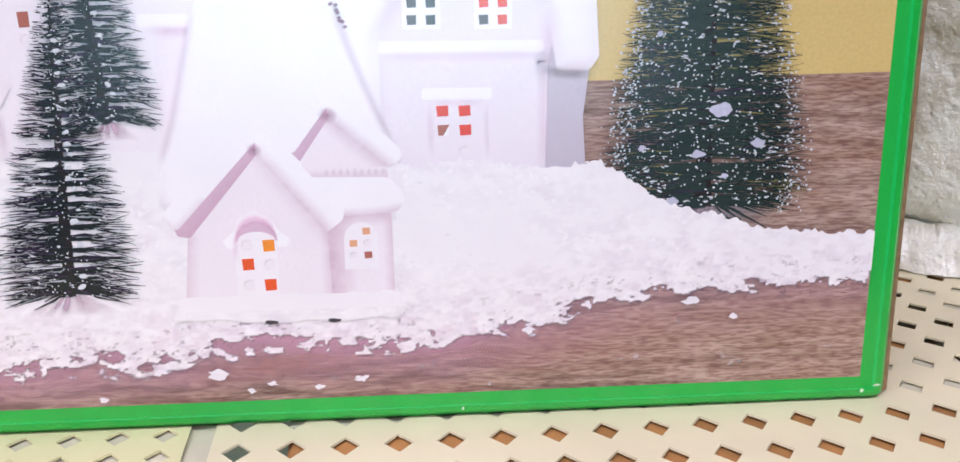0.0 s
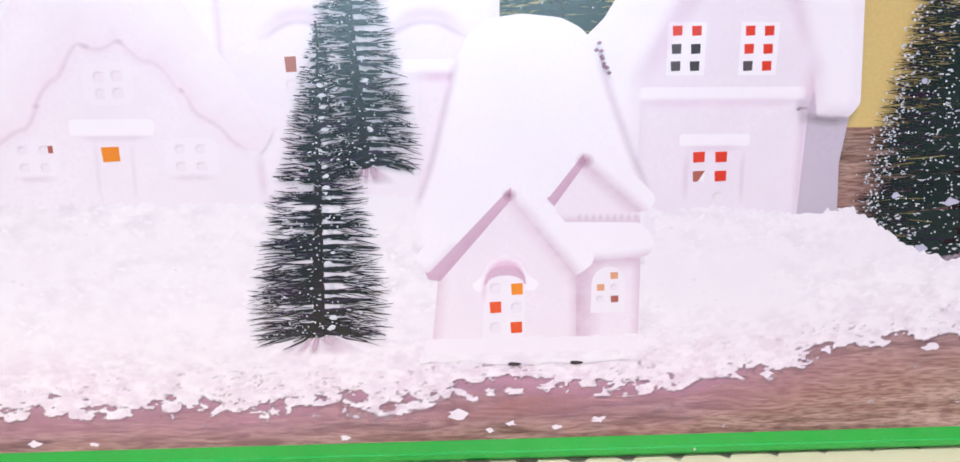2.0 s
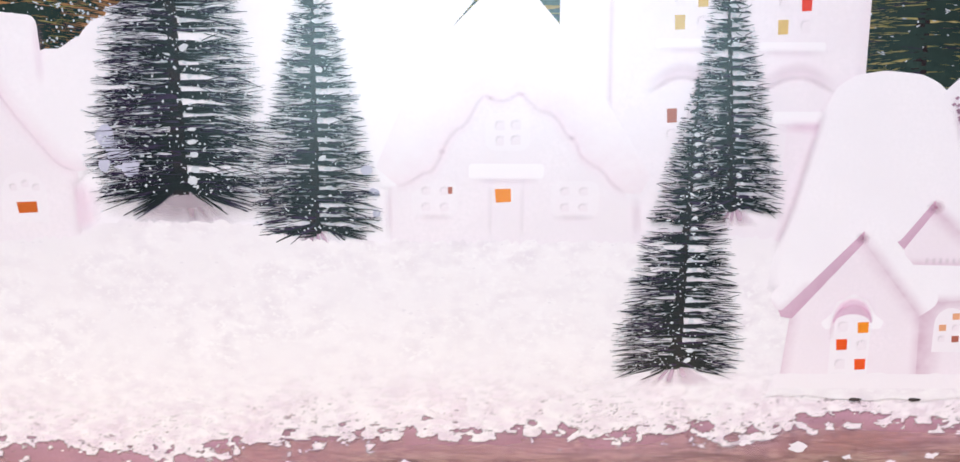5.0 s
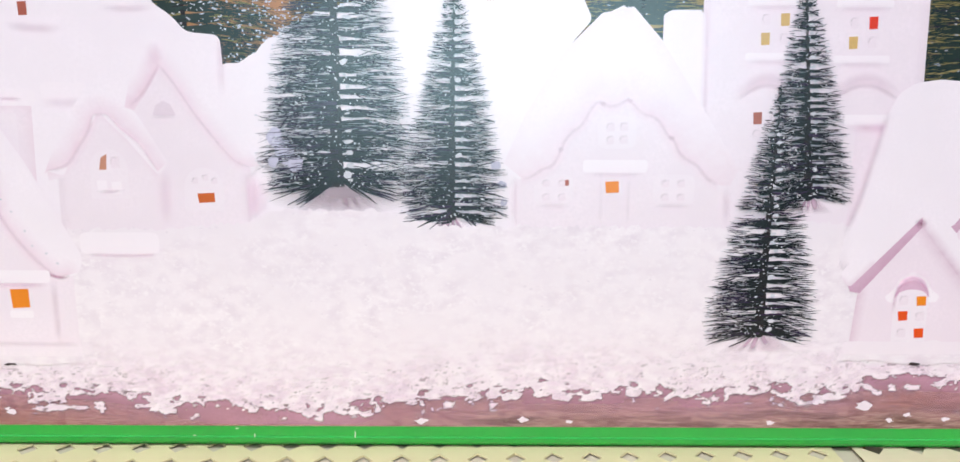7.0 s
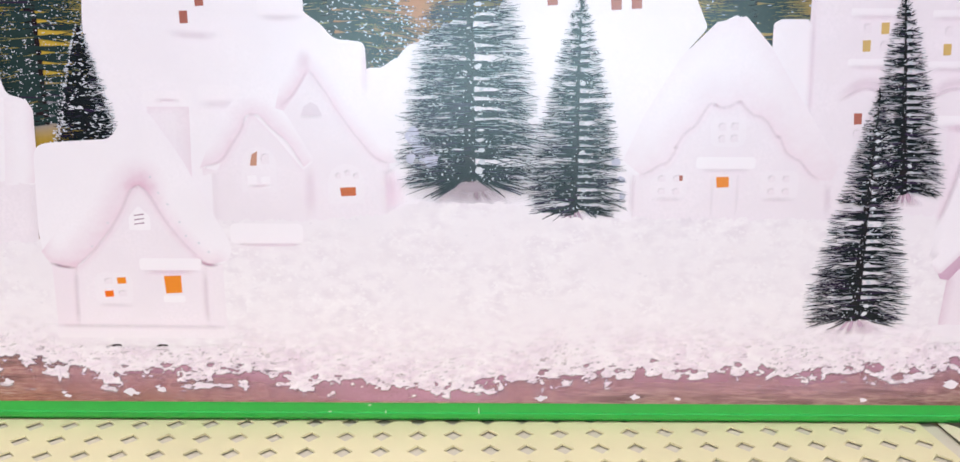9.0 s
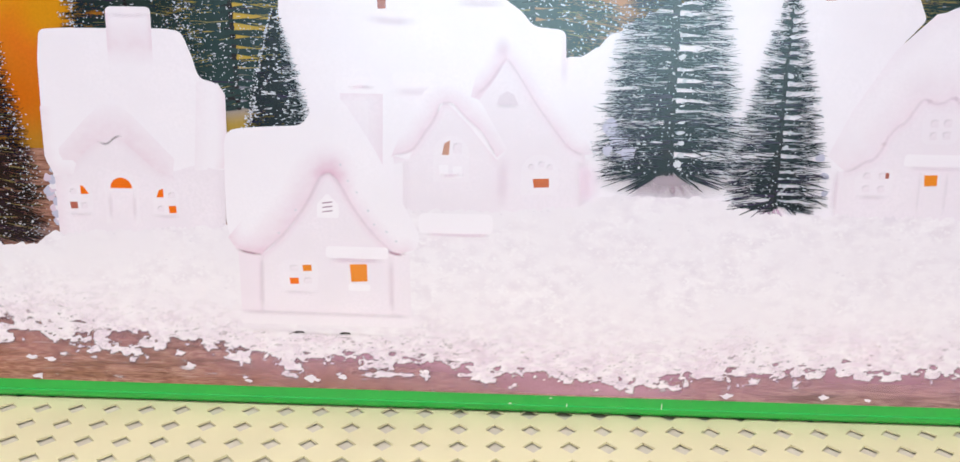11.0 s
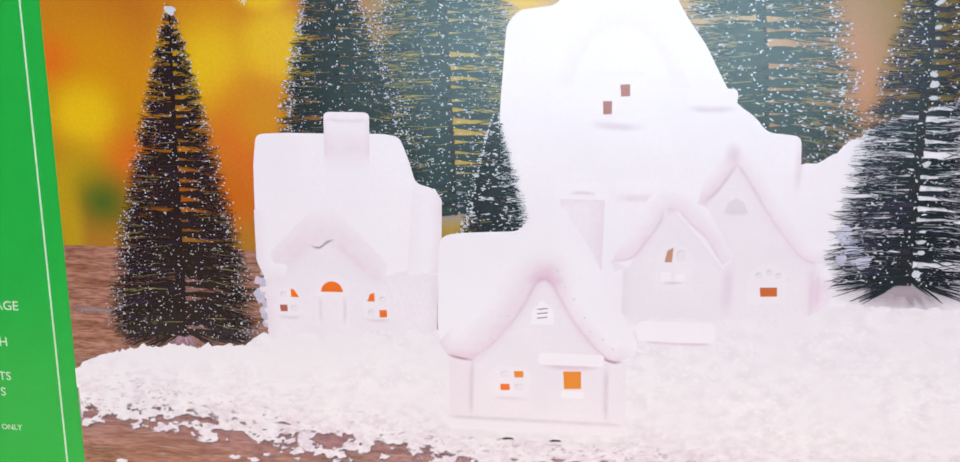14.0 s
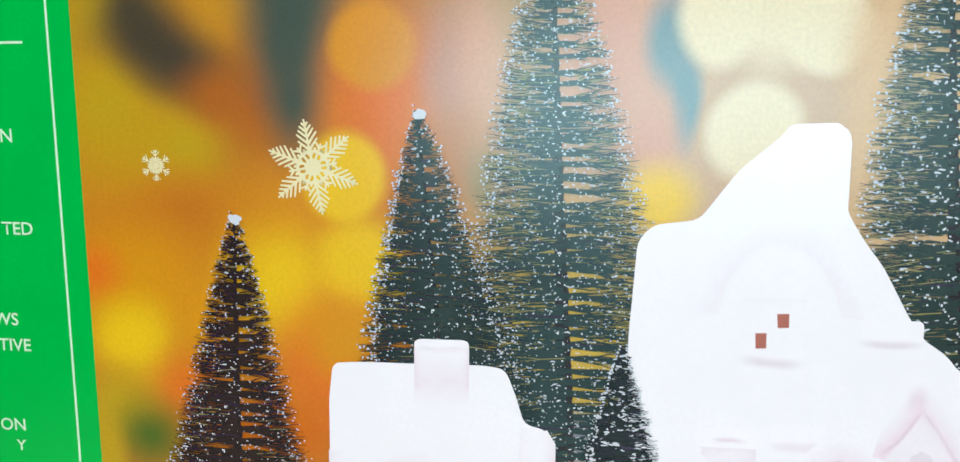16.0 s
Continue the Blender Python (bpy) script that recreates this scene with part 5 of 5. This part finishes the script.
shade("roof_tone", roll_, [([(460, 60.6), (462.8, 58.4), (470, 66)], 2.4, 0.30, 1.4)], 12.95, A, ROOF_MAUVE)
ledge_ = rounded([(498, 72.8), (520, 72.4), (522.4, 70.2), (524.6, 66.4), (522.8, 62.8), (508, 61.6), (505.4, 63.4), (502, 68)], 1, r=1.8)
flat("lower_roof", ledge_, 12.6, ROOF, A, "low snowy roof over the side wall")
shade("roof_tone", ledge_, [([(505, 62), (514, 61.8), (523.6, 63.2)], 2.6, 0.50, 1.4)], 12.7, A, ROOF_MAUVE)
shade("roof_tone", upper_, [([(499, 73), (520, 72.8)], 2.2, 0.36, 1.4)], 12, A, WALL_MAUVE)
for k_ in range(9):
    soft_spot("moulding_dent", 503.5 + 1.9 * k_, 74.0, 0.8, 1.3, 13.2, SHADE, A)
soft_spot("ridge_spot", 484.6, 80.4, 2.2, 2.0, 13.2, SMUDGE, A)
soft_spot("ridge_spot", 504.4, 89.4, 2.8, 2.4, 13.2, SMUDGE, A)
flat("arch_trim", rounded([(474.6, 55.4), (477.6, 58), (479, 61.6), (483.4, 64), (488, 61.8), (490, 58), (493, 55.8), (492, 53.6), (476, 53.4)], 1), 12.7, TRIM, A, "raised white arch over the window")
flat("window", arch(483.6, 39, 11.4, 23), 12.9, FRAME, A, "arched white window")
flat("window_recess", [(483.8 + 5.7 * math.cos(math.pi * k / 12), 55.4 + 5.6 * math.sin(math.pi * k / 12)) for k in range(13)] + [(483.8 - 5.1 * math.cos(math.pi * k / 12), 55.4 + 2.6 * math.sin(math.pi * k / 12)) for k in range(13)], 13.0, EAVE, A, "shaded top of the window recess")
soft_line("frame_edge", [(478, 50), (478, 56), (480, 60.4), (483.6, 62), (487.4, 60.4), (489.4, 56)], 1.1, 13.1, SHADE_A, A)
soft_line("arch_edge", [(478.6, 57.6), (480.4, 60.6), (483.6, 62.2), (487, 60.8), (489, 57.6)], 2.2, 13.15, SHADE_A, A)
for x_, z_, mat_ in ((487, 54, AMBER), (481.2, 48.8, VERMILION), (487, 42.8, VERMILION), (481.2, 54.2, PANE), (487, 48.6, PANE), (481.2, 42.8, PANE)):
    pane(x_, z_, 3.3, 3.4, 13.4, mat_, A, "orange window pane" if mat_ is not PANE else "dull white window pane")
flat("window", arch(512.2, 46.6, 9.4, 13.4), 12.3, FRAME, A, "small arched white window")
for x_, z_, mat_ in ((513.6, 57.4, PEACH), (510, 54, PEACH), (514, 50.6, BRICK), (513.8, 54, PANE), (510, 50.6, PANE)):
    pane(x_, z_, 2.2, 2.0, 12.9, mat_, A, "small peach pane" if mat_ is not PANE else "dull white window pane")
flat("base", rounded(torn([(460.4, 33), (461.6, 37.6), (464, 39.6), (490, 39.8), (512, 39.8), (521.6, 40), (524.4, 36), (523, 32.8), (505, 32), (480, 32.2)], 3, 0.8, random.Random(4)), 1, r=1.2), 13.3, SNOW, A, "rounded white base")
block("base_edge", 462, 35.4, 523, 39.8, 13.4, FRAME, A, "rounded upper edge of the base")
for x_ in (486.6, 504):
    flat("drain_gap", rounded([(x_ - 1.9, 31.7), (x_ - 0.4, 31.2), (x_ + 1.6, 31.5), (x_ + 2.1, 32.1), (x_ + 0.3, 32.4), (x_ - 1.4, 32.5)], 1, r=0.4), 14.1, DARK, A, "dark gap under the base")

rng_ = random.Random(2)
for k_ in range(9):
    x_, z_ = 506.5 + 0.35 * k_ + rng_.uniform(-0.6, 0.6), 119.5 - 0.9 * k_ + rng_.uniform(-0.5, 0.5)
    flat("dark_fleck", [(x_ - 0.7, z_), (x_, z_ - 0.5), (x_ + 0.8, z_ + 0.1), (x_ + 0.1, z_ + 0.6)], 11.5, GAP, A)

# ---- the rest of the trees, between the houses ----
tree("printed_tree", (156.5, 146), (157, 98), 12.4, 7.2, NEEDLE, 21, 3.0, 0.85, 2.2, 0.15, 5.0, 0.40, frost=0.45, dashes=0.7, droop=5, violet=0.1, cut=104, label="small frosted bottle-brush tree behind a cottage")
tree("printed_tree", (293, 209), (293, 92), 25, 7.4, NEEDLE, 22, 3.6, 0.80, 0.82, 0.85, 3.4, 0.38, frost=0.15, violet=0.45, foot=(13, 84), splay=40, droop=6, label="large dark green frosted bottle-brush tree")
tree("printed_tree", (331, 156), (330, 81), 17.4, 8.9, NEEDLE, 23, 2.7, 0.78, 0.88, 0.9, 4.0, 0.32, frost=0.12, foot=(8, 77), splay=18, droop=6, label="slim dark green bottle-brush tree")
tree("printed_tree", (442, 157), (447.5, 88), 13.8, 9.4, NEEDLE, 24, 2.6, 0.70, 0.9, 0.95, 4.5, 0.30, frost=0.12, foot=(7, 84), splay=8, label="slim dark green bottle-brush tree")
tree("printed_tree", (436, 125), (433.5, 41), 18.2, 12.2, NEEDLE, 25, 3.0, 0.88, 0.85, 0.95, 4.2, 0.32, frost=0.10, foot=(12, 36), splay=14, droop=6, label="dark green bottle-brush tree standing in the snow")
tb = tree("printed_tree", (607, 190), (609, 62), 28, 7.4, NEEDLE_TB, 26, 3.3, 0.80, 1.1, 0.5, 4.6, 0.36, frost=0.45, dashes=0.25, glints=0.01, violet=0.08, foot=(12, 56), splay=18, droop=5, label="large frosted bottle-brush tree beside the lilac house")
rng_ = random.Random(5)
for x_, z_, r_ in ((612, 89, 3.4), (623, 80, 2.2), (606, 77, 2.4), (599, 63.6, 2.6), (614, 70.6, 1.4), (590, 79, 1.4), (594, 110, 1.2)):
    chip_ = [(x_ + r_ * math.cos(a_) * rng_.uniform(0.5, 1.1), z_ + r_ * 0.7 * math.sin(a_) * rng_.uniform(0.5, 1.15)) for a_ in [k * 0.63 for k in range(10)]]
    flat("snow_chip", rounded(chip_, 1, r=0.5), 10.2, CHIP, tb, "large white snow chip on the bristles")
for x_, z_, r_, y_ in ((275.6, 103.6, 4.4, 8.3), (272.6, 108.4, 3.4, 8.5), (279, 99.6, 3.0, 8.7), (271.6, 100.6, 2.4, 8.9), (344.6, 99.4, 2.0, 9.4), (346.4, 93, 1.6, 9.5), (347, 87, 1.4, 9.6)):
    chip_ = [(x_ + r_ * math.cos(a_) * rng_.uniform(0.6, 1.1), z_ + r_ * math.sin(a_) * rng_.uniform(0.6, 1.1)) for a_ in [k * 0.628 for k in range(10)]]
    flat("printed_snow_clump", rounded(chip_, 1, r=0.8), y_, CHIP, gift, "pale lilac clump of printed snow")
soft_spot("printed_tree_shade", 294, 90, 27, 8, 7.2, GREYISH, gift, "greyish printed tone under a tree")
soft_spot("printed_tree_shade", 612, 60, 20, 5, 7.2, GREYISH, gift, "greyish printed tone under a tree")
soft_spot("printed_tree_shade", 60, 66, 16, 5, 4.0, GREYISH, gift, "greyish printed tone under a tree")

# ---- the printed snow ----
rng_ = random.Random(8)
top_edge = [(0, 50), (8, 55), (22, 59), (38, 61), (55, 61), (66, 62), (72, 66), (105, 68), (136, 70), (160, 72), (200, 78), (236, 78), (262, 80), (270, 84), (294, 84.6), (312, 84), (326, 79), (349, 79), (385, 79), (421, 79), (450, 81),
            (480, 78), (519, 75), (540, 77), (563, 74), (577, 76), (588, 70), (598, 63), (612, 60), (627, 55), (645, 54), (660, 53)]
# where the drift is closed, where half of it is gone and where the last loose flakes lie
solid_rim = [(0, 42), (16, 43), (33, 40.5), (65, 37), (80, 36.5), (97, 34), (109, 33.5), (125, 30.5), (142, 27.5), (176, 26.5), (199, 25.5), (215, 25.5), (241, 23), (260, 21), (281, 21.5), (302, 23), (313, 26), (345, 28), (370, 28.5), (394, 27.5), (414, 27), (447, 28.5), (480, 31), (513, 31), (534, 31), (550, 34), (570, 37), (587, 40), (601, 42), (660, 42)]
half_rim = [(0, 31), (16, 33), (33, 33), (55, 29), (72, 27), (80, 29), (97, 27.5), (109, 29), (121, 25.5), (137, 21.5), (149, 19.5), (161, 18.5), (174, 21), (192, 21.5), (210, 20), (231, 17), (254, 14), (281, 14), (298, 16), (310, 19), (326, 19), (348, 22), (370, 23), (388, 21), (414, 21), (437, 22.5), (459, 24), (485, 27), (499, 25.5), (517, 24.5), (535, 25), (552, 29), (567, 32), (584, 36), (601, 38.5), (660, 38)]
last_rim = [(0, 22), (17, 22), (59, 16), (100, 13), (149, 10.5), (199, 8.5), (298, 9.5), (313, 11), (340, 13), (381, 14), (411, 14), (453, 16), (492, 19), (539, 21), (566, 24), (578, 32), (600, 35), (660, 36)]


def height_at(edge, x):
    for (xa, za), (xb, zb) in zip(edge, edge[1:]):
        if min(xa, xb) <= x <= max(xa, xb):
            return za + (zb - za) * (x - xa) / (xb - xa)
    return edge[-1][1]


def drift():
    """The drift in upright strips between its two ragged rims."""
    verts, faces = [], []
    n, steps = 620, 6
    for k in range(n + 1):
        x = 0.3 + 659.4 * k / n
        hi = height_at(top_edge, x) + rng_.uniform(-0.8, 0.7) + 1.2 * noise.noise(Vector((x * 0.2, 9.1, 0)))
        lo = height_at(solid_rim, x) + rng_.uniform(-0.3, 0.5) + 1.5 * noise.noise(Vector((x * 0.16, 3.1, 0)))
        for s in range(steps + 1):
            verts.append(V(x, hi + (lo - hi) * s / steps, 10.45))
    for k in range(n):
        for s in range(steps):
            i = k * (steps + 1) + s
            faces.append((i, i + 1, i + steps + 2, i + steps + 1))
    return part("printed_snow", mesh("printed_snow", verts, faces), SNOW, gift, "printed drift of loose white artificial snow")


snow = drift()
for k_ in range(16):
    x_, z_, r_ = 73.4 + rng_.uniform(-1.8, 2.4), 70 + 1.25 * k_ + rng_.uniform(-0.8, 0.8), rng_.uniform(1.2, 2.4)
    ring_ = [(x_ + r_ * rng_.uniform(0.65, 1.1) * math.cos(a_), z_ + r_ * rng_.uniform(0.65, 1.1) * math.sin(a_)) for a_ in [q * 0.628 for q in range(10)]]
    flat("printed_snow_clump", rounded(ring_, 1, r=0.7), 5.0 + 0.05 * k_, (CHIP, FLAKE_DIM, FLAKE)[k_ % 3], gift, "pale clump of snow beside a house")
flat("printed_snow_bank", torn([(256, 78), (256, 131), (261, 132), (267, 136), (276, 143), (290, 150), (310, 154), (310, 78)], 2, 0.8, rng_), 5.95, ROOF, gift, "bank of snow behind the trees")


def low_at(x):
    return height_at(half_rim, x)


def inside_picture(p):
    return ((p[:, 1] - Z0 - 0.4) / 0.5).clip(0, 1) * ((p[:, 0] - 0.6) / 0.6).clip(0, 1) * ((659.4 - p[:, 0]) / 0.6).clip(0, 1)


def thickness(p):
    """How much of the table the loose snow hides: 1 in the drift, 0 past the last flakes."""
    z, s_, h_, l_ = p[:, 1], *(np.interp(p[:, 0], *np.array(rim).T) for rim in (solid_rim, half_rim, last_rim))
    return np.where(z > h_, 0.60 + 0.60 * (z - h_) / (s_ - h_), 0.60 * ((z - l_) / (h_ - l_)).clip(0, 1) ** 1.35).clip(0, 1.25)


def even(v):
    """The values of cloud() spread evenly from 0 to 1."""
    return 1 / (1 + np.exp(-(v - 0.5) / 0.075))


def flakes_at(p):
    """Ragged flat flakes, as an uneven field cut off where it is thinner than the snow."""
    q = p + np.stack([cloud(p, 5, 3, 81) - 0.5, cloud(p, 5, 3, 87) - 0.5], -1) * np.array([3.6, 2.4])
    k = even(0.66 * cloud(q, 4.0, 2.1, 51) + 0.34 * cloud(q, 12, 5, 57))
    return ((thickness(p) - k) / 0.10 + 0.5).clip(0, 1)


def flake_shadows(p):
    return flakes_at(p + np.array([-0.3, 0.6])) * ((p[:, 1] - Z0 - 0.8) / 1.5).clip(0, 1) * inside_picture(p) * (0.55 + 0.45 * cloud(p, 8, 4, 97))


def loose_flakes(p):
    return flakes_at(p) * inside_picture(p)


def dim_flakes(p):
    """Flakes that lie lower and catch less light."""
    z = np.interp(p[:, 0], *np.array(solid_rim).T) - p[:, 1]
    k = even(0.7 * cloud(p, 2.6, 1.2, 61) + 0.3 * cloud(p, 14, 6, 67))
    return ((k - 0.56) / 0.3).clip(0, 1) * flakes_at(p) * ((z + 14) / 14).clip(0, 1) * inside_picture(p)


def dark_gaps(p):
    """Small hollows between the flakes, down to the table."""
    z = np.interp(p[:, 0], *np.array(solid_rim).T) - p[:, 1]
    k = even(0.75 * cloud(p, 2.0, 0.9, 63) + 0.25 * cloud(p, 18, 8, 69))
    return ((k - 0.90) / 0.05).clip(0, 1) * ((z + 7) / 6).clip(0, 1) * (1 - (z - 6) / 9).clip(0, 1) * inside_picture(p)


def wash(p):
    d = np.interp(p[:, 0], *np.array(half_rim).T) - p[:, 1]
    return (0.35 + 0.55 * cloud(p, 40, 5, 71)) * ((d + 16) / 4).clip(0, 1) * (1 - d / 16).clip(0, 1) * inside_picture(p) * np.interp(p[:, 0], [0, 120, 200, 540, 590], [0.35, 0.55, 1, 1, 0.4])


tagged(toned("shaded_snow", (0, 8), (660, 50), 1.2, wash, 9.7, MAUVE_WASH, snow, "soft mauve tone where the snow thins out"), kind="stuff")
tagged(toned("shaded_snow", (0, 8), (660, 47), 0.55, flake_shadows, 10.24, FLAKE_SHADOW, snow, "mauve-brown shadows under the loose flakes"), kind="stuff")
tagged(toned("loose_snow", (0, 8), (660, 48), 0.42, loose_flakes, 10.30, SOFT_FLAKE, snow, "ragged pale flakes at the rim of the snow"), kind="stuff")
tagged(toned("shaded_snow", (0, 8), (660, 62), 0.6, dim_flakes, 10.55, SOFT_DIM, snow, "dimmer lilac flakes in the loose snow"), kind="stuff")
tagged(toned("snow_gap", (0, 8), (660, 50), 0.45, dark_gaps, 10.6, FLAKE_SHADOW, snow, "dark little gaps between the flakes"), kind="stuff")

# single larger flakes that lie out on the table
rng_ = random.Random(77)
for x_, z_, r_ in ((439, 10.4, 1.8), (480, 11.4, 1.6), (499, 12, 1.6), (511, 14, 2.4), (486, 13.4, 1.8), (471, 17, 3.2), (455, 18, 2.2), (559, 27, 2.4), (606, 34, 2.6), (619, 29, 1.8), (16, 13.4, 2.6),
                   (60, 17.4, 2.4), (67, 17, 2.4), (120, 16, 2.4), (62, 10, 2.4), (142, 10.6, 1.6), (166, 12, 3.0), (141, 12, 1.2), (178, 13, 2.4), (319, 10.6, 2.6), (354, 11, 2.2), (370, 10.4, 1.4)):
    n_ = 12
    ring_ = [(x_ + r_ * rng_.uniform(0.4, 1.2) * math.cos(k * 6.283 / n_), z_ + 0.55 * r_ * rng_.uniform(0.35, 1.2) * math.sin(k * 6.283 / n_)) for k in range(n_)]
    flat("snow_flake", rounded(ring_, 1, r=0.15), 12.4, FLAKE, snow)


def crumbs(count, seed, material, layer, size, label):
    """Small tufts all along the upper rim and within the drift."""
    rng = random.Random(seed)
    verts, faces = [], []
    for _ in range(count):
        x = rng.uniform(2, 658)
        for (xa, za), (xb, zb) in zip(top_edge, top_edge[1:]):
            if xa <= x <= xb:
                top = za + (zb - za) * (x - xa) / (xb - xa)
        bottom = low_at(x)
        u = rng.random()
        z = top - 0.4 + rng.uniform(-1, 0.6) if u < 0.25 else bottom + (top - bottom) * (rng.random() ** 1.6) * 0.9
        r = size * rng.uniform(0.4, 1.1)
        n, tw, y = rng.randint(5, 8), rng.uniform(0, 6), layer + rng.uniform(0, 0.4)
        i = len(verts)
        for q in range(n):
            a, k = tw + 2 * math.pi * q / n, rng.uniform(0.5, 1.15)
            verts.append(V(x + r * k * math.cos(a), z + 0.55 * r * k * math.sin(a), y))
        faces.append(tuple(range(i, i + n)))
    tagged(part("crumbly_snow", mesh("crumbly_snow", verts, faces), material, snow, label), kind="stuff")


crumbs(500, 31, FLAKE, 10.65, 0.7, "bright crumbs of loose snow")

# small scuffs on the green border
for x_, z_, w_, h_ in ((261, 4.4, 0.25, 0.9), (296, 5.0, 0.25, 1.5), (240, 4.4, 0.8, 0.25), (661, 3.4, 0.7, 0.8), (665.6, 5.0, 1.4, 0.4), (255, 7.0, 0.8, 0.3), (38, 4.4, 0.7, 0.3), (540, 3.0, 0.5, 0.6)):
    flat("scuff", rounded([(x_ - w_, z_ - h_ * 0.7), (x_ + w_ * 0.4, z_ - h_), (x_ + w_, z_ + h_ * 0.3), (x_ - w_ * 0.3, z_ + h_)], 1, r=0.3), 0.5, LETTER, front)

# ---- a bag of glittering white decorations beside the box ----
def bag():
    rng = random.Random(3)
    holder = tagged(new("plastic_bag"), "crinkled clear bag of glittering white decorations", "bag")
    holder.matrix_world = pose(0.815, 0.150, 0.0, 0, 0, -38)
    verts, faces, nu, nv = [], [], 70, 90
    w, h, d = 0.17, 0.30, 0.055
    for j in range(nv + 1):
        for i in range(nu):
            a, v = 2 * math.pi * i / nu, j / nv
            k = min(1.0, 0.55 + 4 * v) * min(1.0, 0.25 + 3 * (1 - v))
            c, s = math.cos(a), math.sin(a)
            x = w / 2 * math.copysign(abs(c) ** 0.6, c) * (0.92 + 0.08 * k)
            y = d * math.copysign(abs(s) ** 0.8, s) * k
            p = Vector((x * 30, y * 30 + 7, v * 12))
            crease = noise.noise(p * 1.1) * 0.006 + abs(noise.noise(p * 2.7)) * 0.006
            verts.append((x + c * crease, y + s * crease, max(0.0005, v * h + noise.noise(p) * 0.003 * min(1, v * 10))))
    for j in range(nv):
        for i in range(nu):
            n = (i + 1) % nu
            faces.append((j * nu + i, j * nu + n, (j + 1) * nu + n, (j + 1) * nu + i))
    faces.append(tuple(range(nu))[::-1])
    faces.append(tuple(nv * nu + k for k in range(nu)))
    m, nt, b = nodes_of("glitter_wrap")
    patch = grain(nt, 34.0, 0.42, 0.62, (1, 1, 0.7), 3.0)
    glit = grain(nt, 900.0, 0.62, 0.72, (1, 1, 1), 2.0)
    c = mixed(nt, patch, (0.62, 0.57, 0.45), (0.90, 0.88, 0.80))
    c = mixed(nt, glit, c, (0.95, 0.95, 0.95))
    nt.links.new(c, b.inputs["Base Color"])
    b.inputs["Roughness"].default_value = 0.16
    b.inputs["Coat Weight"].default_value = 0.6
    tex = add(nt, "ShaderNodeTexNoise", Scale=160.0, Detail=5.0)
    nt.links.new(position(nt), tex.inputs["Vector"])
    bp = add(nt, "ShaderNodeBump", Strength=1.0, Distance=0.004)
    nt.links.new(tex.outputs["Fac"], bp.inputs["Height"])
    nt.links.new(bp.outputs["Normal"], b.inputs["Normal"])
    me = mesh("wrap", verts, faces)
    me.polygons.foreach_set("use_smooth", [True] * len(me.polygons))
    part("wrap", me, m, holder, "crinkled shiny clear wrap")
    verts, faces, n = [], [], 60
    for k in range(n + 1):
        x = -0.088 + 0.176 * k / n
        for dy, z in ((0, 0.020), (-0.009, 0.012), (-0.016, 0.0008), (-0.013, 0.0004), (-0.006, 0.008)):
            verts.append((x, -0.046 + dy + 0.0022 * noise.noise(Vector((x * 90, dy * 100, 3))), max(0.0003, z + 0.0012 * noise.noise(Vector((x * 120, z * 200, 8))))))
    for k in range(n):
        for q in range(4):
            i = k * 5 + q
            faces.append((i, i + 1, i + 6, i + 5))
    part("bottom_seam", mesh("bottom_seam", verts, faces), m, holder, "crimped clear seam resting on the shelf")


bag()
